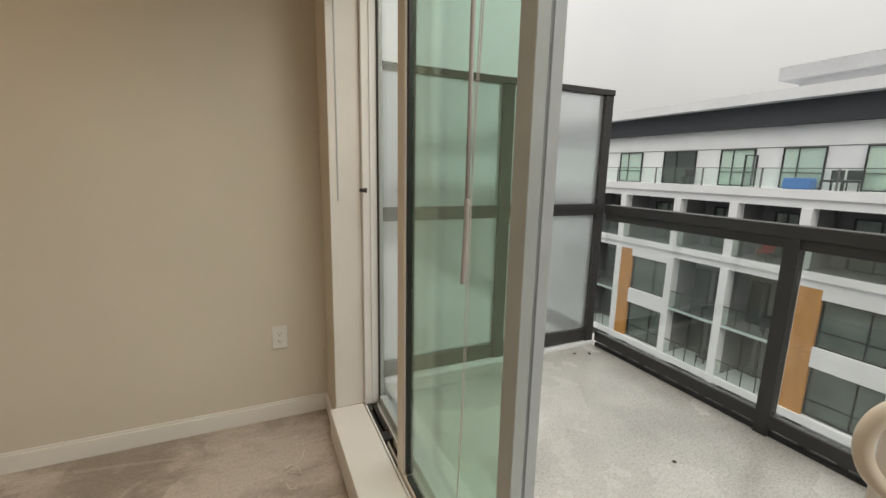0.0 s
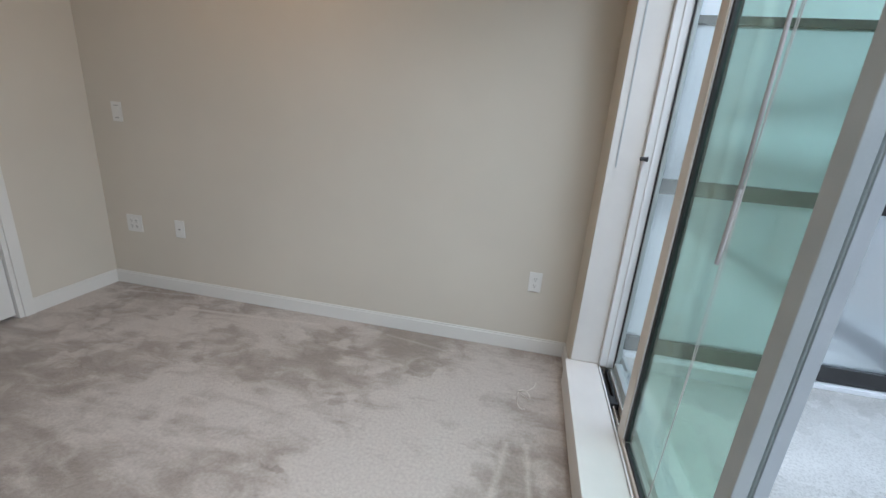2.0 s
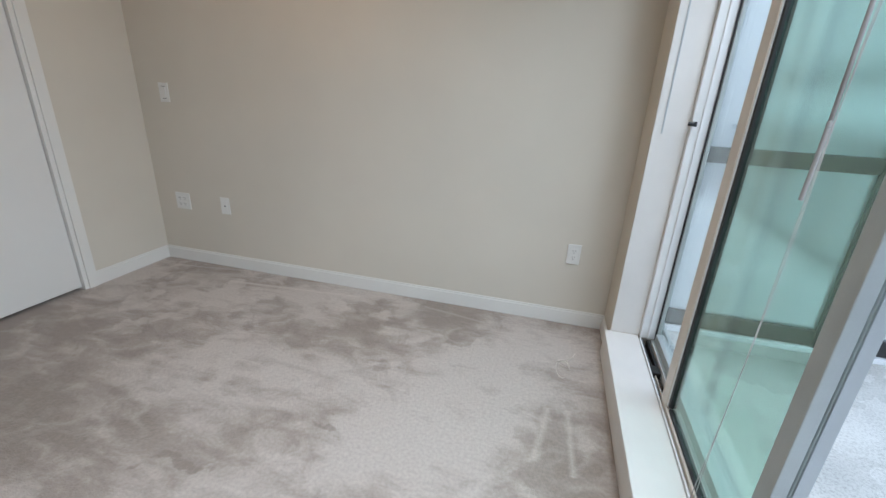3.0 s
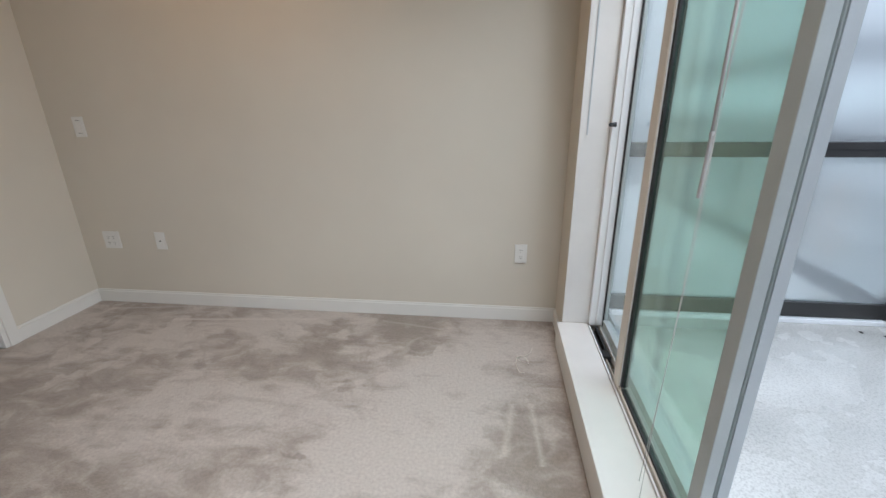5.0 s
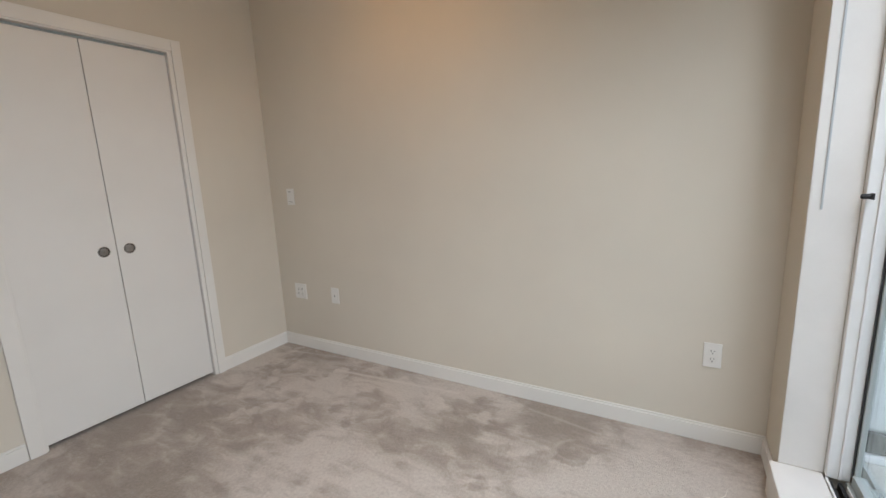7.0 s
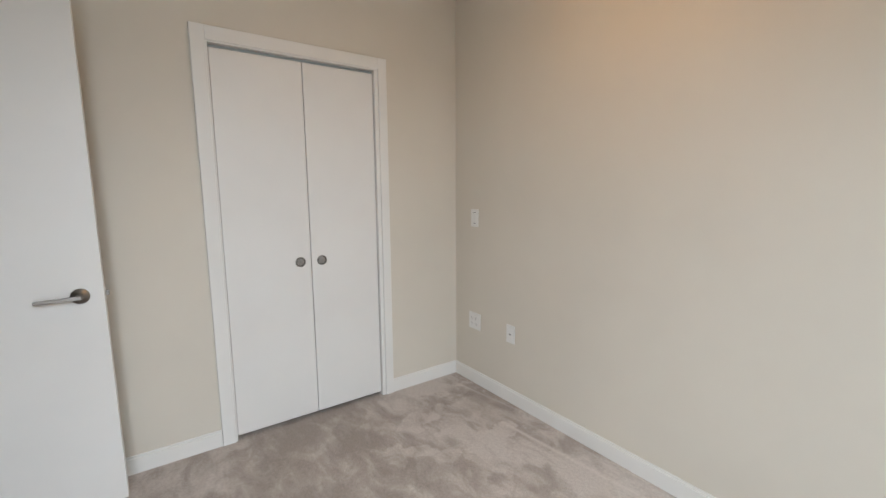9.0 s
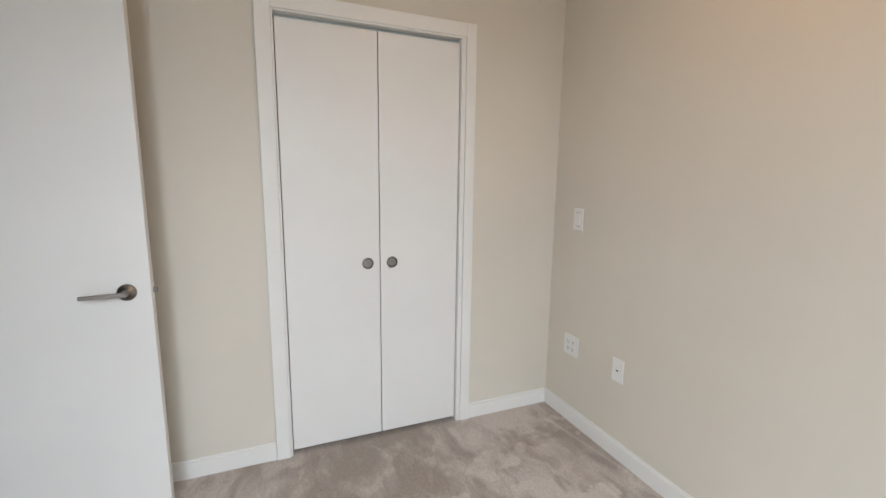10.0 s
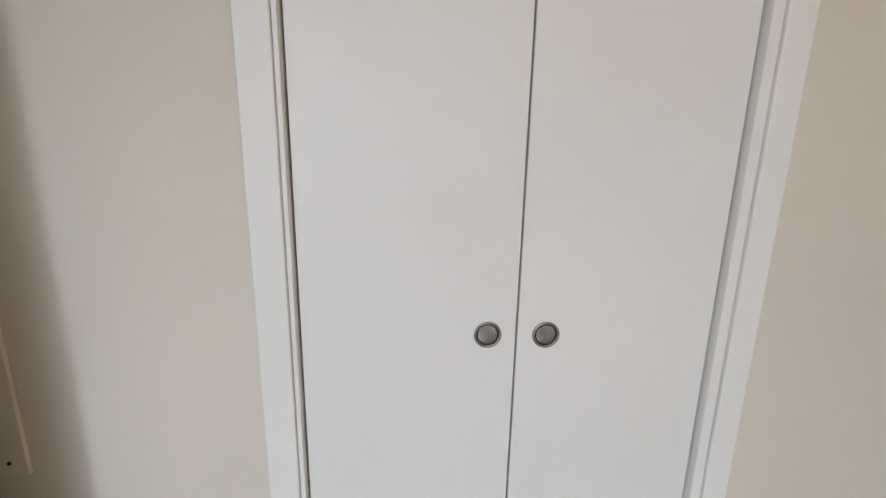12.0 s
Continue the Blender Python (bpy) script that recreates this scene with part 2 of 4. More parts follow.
    partings = step('ADD', stroke(X_, Y_, PARTING[0], PARTING[1], 0.020, PARTING[2], PARTING[3]),
                    step('MULTIPLY', step('ADD', stroke(X_, Y_, 0.24, -0.168, 0.016, 2.02, 2.40), stroke(X_, Y_, -0.139, 0.157, 0.014, 0.2, 0.72)), 0.4))
    pale = step('MINIMUM', step('ADD', step('MULTIPLY', ridge, 0.35), step('ADD', step('MULTIPLY', marks, 0.5), step('MULTIPLY', partings, 0.8))), 0.8)
    lift = n.new("ShaderNodeMix")
    lift.data_type = 'RGBA'
    l.new(pale, lift.inputs[0])
    l.new(ramp.outputs[0], lift.inputs[6])
    lift.inputs[7].default_value = (0.60, 0.535, 0.48, 1)
    tuft, speck = n.new("ShaderNodeTexNoise"), n.new("ShaderNodeTexVoronoi")
    tuft.inputs["Scale"].default_value, tuft.inputs["Detail"].default_value = 75, 5
    speck.inputs["Scale"].default_value = 230
    l.new(tc.outputs["Object"], tuft.inputs["Vector"])
    l.new(tc.outputs["Object"], speck.inputs["Vector"])
    mix = n.new("ShaderNodeMix")
    mix.data_type, mix.blend_type = 'RGBA', 'OVERLAY'
    mix.inputs[0].default_value = 0.27
    l.new(lift.outputs[2], mix.inputs[6])
    l.new(tuft.outputs["Fac"], mix.inputs[7])
    l.new(mix.outputs[2], p.inputs["Base Color"])
    p.inputs["Roughness"].default_value = 0.95
    p.inputs["Specular IOR Level"].default_value = 0.1
    p.inputs["Sheen Weight"].default_value = 0.25
    p.inputs["Sheen Roughness"].default_value = 0.5
    hsum = n.new("ShaderNodeMath")
    hsum.operation = 'MULTIPLY_ADD'
    l.new(speck.outputs["Distance"], hsum.inputs[0])
    hsum.inputs[1].default_value = 0.7
    l.new(tuft.outputs["Fac"], hsum.inputs[2])
    b = n.new("ShaderNodeBump")
    b.inputs["Strength"].default_value, b.inputs["Distance"].default_value = 0.6, 0.005
    l.new(hsum.outputs[0], b.inputs["Height"])
    l.new(b.outputs[0], p.inputs["Normal"])
    return m


def wet_concrete():
    """Speckled exposed-aggregate balcony topping with wet, glossier patches."""
    m, n, l, p = nodes_of("wet_concrete")
    tc = n.new("ShaderNodeTexCoord")
    big, speck = n.new("ShaderNodeTexNoise"), n.new("ShaderNodeTexNoise")
    big.inputs["Scale"].default_value, big.inputs["Detail"].default_value = 1.6, 5
    speck.inputs["Scale"].default_value, speck.inputs["Detail"].default_value, speck.inputs["Roughness"].default_value = 95, 7, 0.8
    for t in (big, speck):
        l.new(tc.outputs["Object"], t.inputs["Vector"])
    wet = n.new("ShaderNodeValToRGB")
    wet.color_ramp.elements[0].position, wet.color_ramp.elements[1].position = 0.32, 0.70
    wet.color_ramp.elements[0].color, wet.color_ramp.elements[1].color = (0.44, 0.43, 0.40, 1), (0.70, 0.69, 0.655, 1)
    l.new(big.outputs["Fac"], wet.inputs[0])
    dots = n.new("ShaderNodeValToRGB")
    dots.color_ramp.elements[0].position, dots.color_ramp.elements[1].position = 0.39, 0.53
    dots.color_ramp.elements[0].color, dots.color_ramp.elements[1].color = (0.46, 0.45, 0.43, 1), (1, 1, 1, 1)
    l.new(speck.outputs["Fac"], dots.inputs[0])
    mul = n.new("ShaderNodeMix")
    mul.data_type, mul.blend_type = 'RGBA', 'MULTIPLY'
    mul.inputs[0].default_value = 0.6
    l.new(wet.outputs[0], mul.inputs[6])
    l.new(dots.outputs[0], mul.inputs[7])
    l.new(mul.outputs[2], p.inputs["Base Color"])
    rr = n.new("ShaderNodeMapRange")
    rr.inputs[1].default_value, rr.inputs[2].default_value = 0.35, 0.6
    rr.inputs[3].default_value, rr.inputs[4].default_value = 0.07, 0.34
    l.new(big.outputs["Fac"], rr.inputs[0])
    l.new(rr.outputs[0], p.inputs["Roughness"])
    b = n.new("ShaderNodeBump")
    b.inputs["Strength"].default_value, b.inputs["Distance"].default_value = 0.13, 0.003
    l.new(speck.outputs["Fac"], b.inputs["Height"])
    l.new(b.outputs[0], p.inputs["Normal"])
    return m


WALL = grainy("beige_wall_paint", (0.652, 0.603, 0.52), 0.75, vary=0.025, scale=1.3, fine=240, bump=0.10, spec=0.25)
CEIL = grainy("white_ceiling_paint", (0.80, 0.79, 0.76), 0.85, vary=0.02, scale=2, fine=120, bump=0.12, spec=0.2)
TRIM = grainy("white_trim_paint", (0.76, 0.745, 0.71), 0.45, vary=0.02, scale=3, fine=90, bump=0.03, spec=0.4)
DOORPAINT = grainy("white_door_paint", (0.75, 0.735, 0.705), 0.42, vary=0.018, scale=2.2, fine=140, bump=0.05, spec=0.4)
LEDGE = grainy("white_ledge_paint", (0.77, 0.745, 0.71), 0.5, vary=0.03, scale=5, fine=120, bump=0.05)
VINYL = grainy("white_vinyl", (0.80, 0.80, 0.79), 0.38, vary=0.02, scale=8, fine=160, bump=0.02)
GREYALU = grainy("grey_aluminium", (0.42, 0.455, 0.45), 0.45, metal=0.1, vary=0.04, scale=9, fine=220, bump=0.03)
PALEALU = grainy("pale_grey_aluminium", (0.47, 0.50, 0.51), 0.42, metal=0.1, vary=0.03, scale=9, fine=220, bump=0.03)
RUBBER = grainy("black_gasket", (0.02, 0.02, 0.022), 0.55, vary=0.1, scale=20, fine=200, bump=0.1)
GROOVE = grainy("dirty_track", (0.035, 0.028, 0.022), 0.8, vary=0.3, scale=30, fine=150, bump=0.5, stain=(0.012, 0.011, 0.01))
GRIT = grainy("brown_grit", (0.19, 0.14, 0.095), 0.9, vary=0.4, scale=60, fine=200, bump=0.2)
BRONZE = grainy("dark_bronze_rail_paint", (0.044, 0.043, 0.043), 0.42, metal=0.1, vary=0.08, scale=6, fine=150, bump=0.04)
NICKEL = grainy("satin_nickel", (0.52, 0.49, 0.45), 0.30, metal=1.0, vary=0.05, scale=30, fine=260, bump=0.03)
# the same satin nickel, with shade put into a darker colour
SHADENICKEL = grainy("shaded_nickel", (0.30, 0.28, 0.26), 0.34, metal=1.0, vary=0.06, scale=30, fine=260, bump=0.03)
BRUSHED = spun_nickel()
PLASTIC = grainy("white_plastic", (0.76, 0.75, 0.72), 0.35, vary=0.01, scale=10, fine=200, bump=0.01)
SLOT = grainy("dark_slot", (0.03, 0.028, 0.025), 0.6, vary=0.1, scale=40, fine=200, bump=0.02)
HANDLE = grainy("cream_handle_paint", (0.72, 0.66, 0.58), 0.4, vary=0.02, scale=8, fine=140, bump=0.02)
CORD = grainy("off_white_cord", (0.50, 0.49, 0.46), 0.8, vary=0.05, scale=40, fine=300, bump=0.1)
WAND = grainy("pale_wand_plastic", (0.40, 0.39, 0.38), 0.2, vary=0.03, scale=20, fine=200, bump=0.02)
CLOSETIN = grainy("closet_wall_paint", (0.55, 0.52, 0.47), 0.8, vary=0.03, scale=2, fine=150, bump=0.05)
CARPET = carpet_material()
CONCRETE = wet_concrete()
FROST = frosted_glass("etched_glass")
FIXED_PANE = pane_glass("fixed_pane_glass", (0.97, 0.985, 0.98))
SLIDE_PANE = pane_glass("sliding_pane_glass", (0.79, 0.915, 0.85))
RAIL_PANE = pane_glass("railing_glass", (0.95, 0.965, 0.96), 0.03)
FAR_WHITE = grainy("far_white_render", (0.87, 0.89, 0.91), 0.7, vary=0.04, scale=0.5, fine=12, bump=0.05)
FAR_GREY = grainy("far_grey_cladding", (0.50, 0.51, 0.53), 0.7, vary=0.05, scale=0.4, fine=10, bump=0.05)
FAR_DARK = grainy("far_charcoal_cladding", (0.055, 0.06, 0.07), 0.6, vary=0.1, scale=0.6, fine=10, bump=0.05)
FAR_ORANGE = grainy("far_timber_panel", (0.56, 0.27, 0.08), 0.6, vary=0.10, scale=1.2, fine=14, bump=0.05, stretch=(1, 4, 0.5))
FAR_FRAME = grainy("far_window_frame", (0.022, 0.024, 0.027), 0.5, vary=0.1, scale=2, fine=20, bump=0.02)
# grey of rails, posts and vents; on loggia surfaces it paints recess shade
FAR_SHADEGREY = grainy("far_grey_and_recess_shade", (0.17, 0.17, 0.18), 0.7, vary=0.05, scale=1, fine=10, bump=0.02)
FAR_BLIND = grainy("far_pale_blind", (0.84, 0.91, 0.87), 0.7, vary=0.05, scale=1, fine=30, bump=0.02)
# backing grey that paints the sky's reflection in the panes, not a curtain
FAR_SKYGREY = grainy("far_sky_on_pane_grey", (0.20, 0.215, 0.205), 0.8, vary=0.25, scale=0.8, fine=12, bump=0.02)
# grey wall, darkened so the colour carries the shade of the recess
FAR_LOGGIA_SHADE = grainy("far_loggia_wall_shade", (0.20, 0.205, 0.205), 0.8, vary=0.06, scale=0.8, fine=12, bump=0.02)
# backing sheet with the dimness of an unlit room put into its colour
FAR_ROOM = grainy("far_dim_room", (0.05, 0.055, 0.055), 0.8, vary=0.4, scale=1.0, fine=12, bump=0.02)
FAR_PANE = pane_glass("far_window_glass", (0.92, 0.96, 0.94), 0.03)
FAR_EDGE = grainy("pale_green_glass_edge", (0.50, 0.62, 0.60), 0.4, vary=0.03, scale=2, fine=20, bump=0.02)
BLUE = grainy("blue_tarpaulin", (0.06, 0.22, 0.60), 0.5, vary=0.1, scale=6, fine=40, bump=0.1)
RED = grainy("faded_red_fabric", (0.35, 0.06, 0.06), 0.8, vary=0.1, scale=6, fine=40, bump=0.1)
ASPHALT = grainy("wet_asphalt", (0.05, 0.05, 0.052), 0.5, vary=0.2, scale=0.3, fine=30, bump=0.2)


# ---- building blocks ----
def add_box(bm, x0, x1, y0, y1, z0, z1, bevel=0.0):
    x0, x1, y0, y1, z0, z1 = min(x0, x1), max(x0, x1), min(y0, y1), max(y0, y1), min(z0, z1), max(z0, z1)
    v = [bm.verts.new((x, y, z)) for x in (x0, x1) for y in (y0, y1) for z in (z0, z1)]
    faces = [bm.faces.new([v[i] for i in q]) for q in
             ((0, 1, 3, 2), (4, 6, 7, 5), (0, 4, 5, 1), (2, 3, 7, 6), (0, 2, 6, 4), (1, 5, 7, 3))]
    if bevel > 0:
        bmesh.ops.bevel(bm, geom=list({e for f in faces for e in f.edges}), offset=bevel, segments=2,
                        profile=0.5, affect='EDGES')
    return faces


def boxes(*rows, bevel=0.0):
    bm = bmesh.new()
    for r in rows:
        add_box(bm, *r, bevel=bevel)
    return bm


def mesh_ob(name, bm, material, smooth=False):
    bmesh.ops.recalc_face_normals(bm, faces=bm.faces[:])
    me = bpy.data.meshes.new(name)
    bm.to_mesh(me)
    bm.free()
    if smooth:
        for f in me.polygons:
            f.use_smooth = True
    me.materials.append(material)
    return new(name, me)


def structure(name, bm, material, label, category=""):
    return tagged(mesh_ob(name, bm, material), label, category or name.split("_")[0], kind="structure")


def thing(name, loc, label, category, group="", kind="", turn=0.0):
    ob = new(name)
    ob.empty_display_size = 0.1
    ob.matrix_basis = pose(*loc, 0, 0, turn)
    return tagged(ob, label, category, group, kind)


def part(name, bm, material, parent, label="", smooth=False):
    ob = mesh_ob(name, bm, material, smooth)
    ob.parent = parent
    return tagged(ob, label) if label else ob


def lathe(profile, axis='x', steps=28, capped=True):
    """A turned shape from (radius, height) pairs about the x, y or z axis through the origin."""
    bm = bmesh.new()
    rings = []
    for r, h in profile:
        ring = []
        for i in range(steps):
            a = 2 * math.pi * i / steps
            c, s = r * math.cos(a), r * math.sin(a)
            ring.append(bm.verts.new({'x': (h, c, s), 'y': (c, h, s), 'z': (c, s, h)}[axis]))
        rings.append(ring)
    for a, b in zip(rings, rings[1:]):
        for i in range(steps):
            bm.faces.new((a[i], a[(i + 1) % steps], b[(i + 1) % steps], b[i]))
    if capped:
        bm.faces.new(rings[0])
        bm.faces.new(rings[-1])
    return bm


def sweep(points, radius, sides=10, flat=1.0):
    """A rod along points; flat squashes it in the direction across the bend."""
    bm = bmesh.new()
    rings = []
    for i, p in enumerate(points):
        p = Vector(p)
        d = (Vector(points[min(i + 1, len(points) - 1)]) - Vector(points[max(i - 1, 0)])).normalized()
        side = d.cross(Vector((0, 1, 0)))
        side = side.normalized() if side.length > 1e-4 else Vector((1, 0, 0))
        up = d.cross(side).normalized()
        rings.append([bm.verts.new(p + radius * (math.cos(2 * math.pi * k / sides) * side + flat * math.sin(2 * math.pi * k / sides) * up))
                      for k in range(sides)])
    for a, b in zip(rings, rings[1:]):
        for k in range(sides):
            bm.faces.new((a[k], a[(k + 1) % sides], b[(k + 1) % sides], b[k]))
    bm.faces.new(rings[0])
    bm.faces.new(rings[-1])
    return bm


# ---- the room ----
XE, YS, CEILING = 3.055, -2.80, 2.58          # window wall, south wall, ceiling height
WY0, WY1, WZ0, WZ1 = -0.248, -2.62, 0.135, 2.38   # window opening
CY0, CY1, CZ = -0.590, -1.490, 2.045          # closet opening
DX0, DX1, DZ = 0.125, 0.965, 2.085            # room doorway in the south wall

structure("floor", boxes((0.0, XE, YS, 0.0, -0.12, 0.0)), CARPET, "beige-grey cut-pile carpet with trodden pale and dark patches, two broad ones painted for light falloff", "floor")
structure("ceiling", boxes((-0.12, 3.33, YS - 0.12, 0.12, CEILING, CEILING + 0.15)), CEIL, "plain white painted ceiling", "ceiling")
structure("wall_north", boxes((-0.12, 3.285, 0.0, 0.12, -0.12, CEILING)), WALL, "plain beige painted wall with outlets low down", "wall")
structure("wall_west", boxes((-0.12, 0.0, 0.0, CY0, -0.12, CEILING), (-0.12, 0.0, CY1, YS, -0.12, CEILING), (-0.12, 0.0, CY0, CY1, CZ, CEILING)),
          WALL, "beige painted wall with a closet opening", "wall")
structure("wall_south", boxes((-0.12, DX0, YS, YS - 0.12, -0.12, CEILING), (DX1, 3.33, YS, YS - 0.12, -0.12, CEILING), (DX0, DX1, YS, YS - 0.12, DZ, CEILING)),
          WALL, "beige painted wall with a doorway", "wall")
structure("wall_east", boxes((XE, 3.285, 0.0, WY0, -0.12, CEILING), (XE, 3.285, WY1, YS, -0.12, CEILING), (XE, 3.285, WY0, WY1, WZ1, CEILING)),
          WALL, "beige painted wall round the balcony window opening", "wall")
structure("window_ledge", boxes((3.027, 3.186, WY0 - 0.001, WY1 + 0.001, -0.02, WZ0), bevel=0.004), LEDGE, "low white painted step ledge under the window", "ledge")
structure("window_reveal", boxes((XE + 0.002, 3.188, WY0 - 0.003, WY0 - 0.0005, WZ0 + 0.002, WZ1), (XE + 0.002, 3.188, WY1 + 0.003, WY1 + 0.0005, WZ0 + 0.002, WZ1)),
          LEDGE, "cream painted window reveal", "trim")
structure("hall_floor", boxes((-0.3, 1.6, YS, YS - 1.6, -0.12, -0.002)), CARPET, "beige carpet of the hall beyond the doorway", "floor")
structure("hall_wall", boxes((-0.42, -0.3, YS - 0.12, YS - 1.6, -0.12, CEILING), (1.6, 1.72, YS - 0.12, YS - 1.6, -0.12, CEILING),
                             (-0.42, 1.72, YS - 1.6, YS - 1.72, -0.12, CEILING)), WALL, "plain beige hall walls", "wall")
structure("hall_ceiling", boxes((-0.42, 1.72, YS - 0.12, YS - 1.72, CEILING, CEILING + 0.15)), CEIL, "plain white hall ceiling", "ceiling")
structure("closet_wall", boxes((-0.80, -0.72, -0.40, -1.70, -0.12, CEILING), (-0.72, -0.12, -0.40, -0.33, -0.12, CEILING),
                               (-0.72, -0.12, -1.70, -1.77, -0.12, CEILING), (-0.80, -0.12, -0.33, -1.77, CEILING, CEILING + 0.1)),
          CLOSETIN, "plain inside walls of the closet", "wall")
structure("closet_floor", boxes((-0.72, 0.0, -0.40, -1.70, -0.12, -0.002)), CARPET, "beige carpet inside the closet", "floor")


def baseboard(rows):
    """A run of board with a small bead along its top."""
    bm = bmesh.new()
    for x0, x1, y0, y1, ax in rows:
        add_box(bm, x0, x1, y0, y1, 0.0, 0.078, 0.0015)
        if ax == 'x':
            add_box(bm, x0, x1, y1 - 0.007, y1, 0.0775, 0.090, 0.002)
        else:
            add_box(bm, x0, x0 + 0.007 if x1 > x0 else x0 - 0.007, y0, y1, 0.0775, 0.090, 0.002)
    return bm


structure("baseboard", baseboard([(0.0, XE, -0.012, 0.0, 'x')]), TRIM, "white painted baseboard along the beige wall", "baseboard")
structure("baseboard_west", baseboard([(0.0, 0.012, -0.0125, -0.532, 'y'), (0.0, 0.012, -1.556, YS, 'y')]), TRIM, "white painted baseboard beside the closet", "baseboard")
structure("baseboard_east", baseboard([(XE, XE - 0.012, -0.0125, WY0, 'y'), (XE, XE - 0.012, WY1, YS, 'y')]), TRIM, "white painted baseboard beside the window", "baseboard")
structure("baseboard_south", boxes((DX1 + 0.08, XE - 0.013, YS, YS + 0.012, 0, 0.09), bevel=0.0015), TRIM, "white painted baseboard", "baseboard")

# closet casing, jamb and stop
structure("closet_casing", boxes((0.0005, 0.018, -0.534, CY0 + 0.001, 0.0, 2.110), (0.0005, 0.018, -1.554, CY1 - 0.001, 0.0, 2.110),
                                 (0.0005, 0.0176, CY0 + 0.001, CY1 - 0.001, CZ - 0.001, 2.1098), bevel=0.0025),
          TRIM, "flat white painted casing round the closet", "trim")
structure("closet_jamb", boxes((-0.118, 0.010, CY0 + 0.0005, -0.612, 0.0, CZ), (-0.118, 0.010, CY1 - 0.0005, -1.481, 0.0, CZ),
                               (-0.118, 0.010, -0.612, -1.481, CZ - 0.009, CZ), bevel=0.0015),
          TRIM, "white painted closet jamb", "trim")
structure("doorway_casing", boxes((DX0 - 0.07, DX0, YS, YS + 0.018, 0, DZ + 0.07), (DX1, DX1 + 0.07, YS, YS + 0.018, 0, DZ + 0.07),
                                  (DX0, DX1, YS + 0.0005, YS + 0.0176, DZ, DZ + 0.0698), bevel=0.0025), TRIM, "white painted casing round the doorway", "trim")


def closet_door(y_left, y_right, y_pull, thick_top):
    d = thing("closet_door", (-0.010, (y_left + y_right) / 2, 0.0), "flat white painted closet door, closed, with a round recessed pull", "door", "closet doors")
    half = abs(y_right - y_left) / 2
    part("leaf", boxes((-0.034, 0.0, -half, half, 0.020, thick_top), bevel=0.002), DOORPAINT, d)
    py = y_pull - (y_left + y_right) / 2
    ring = lathe([(0.0290, 0.0004), (0.0288, 0.0022), (0.0265, 0.0034), (0.0235, 0.0030), (0.0233, 0.0005)], 'x', 36, capped=False)
    cup = lathe([(0.0214, 0.0008), (0.0200, 0.0012), (0.0060, 0.0016), (0.0012, 0.0018)], 'x', 32)
    slot = boxes((0.0016, 0.0026, -0.0016, 0.0016, -0.006, 0.006), bevel=0.0004)
    for b in (ring, cup, slot):
        bmesh.ops.translate(b, verts=b.verts[:], vec=(0, py, 0.9355))
    pull = part("pull", ring, SHADENICKEL, d, "round satin nickel pull ring", smooth=True)
    part("cup", cup, BRUSHED, pull, smooth=True)
    # dark ring that stands in for the shadow inside the rim
    shade_ring = lathe([(0.0232, 0.0031), (0.0226, 0.0035), (0.0216, 0.0035), (0.0210, 0.0010)], 'x', 32, capped=False)
    bmesh.ops.translate(shade_ring, verts=shade_ring.verts[:], vec=(0, py, 0.9355))
    part("rim_shade", shade_ring, SLOT, pull, smooth=True)
    part("slot", slot, SHADENICKEL, pull)
    return d


closet_door(-1.4770, -1.0345, -1.0935, 2.020)
closet_door(-1.0305, -0.6155, -0.9705, 2.020)
structure("closet_track", boxes((-0.075, -0.028, CY0 - 0.01, CY1 + 0.01, 2.026, CZ - 0.0095)), GREYALU, "grey closet door track in the head", "trim")


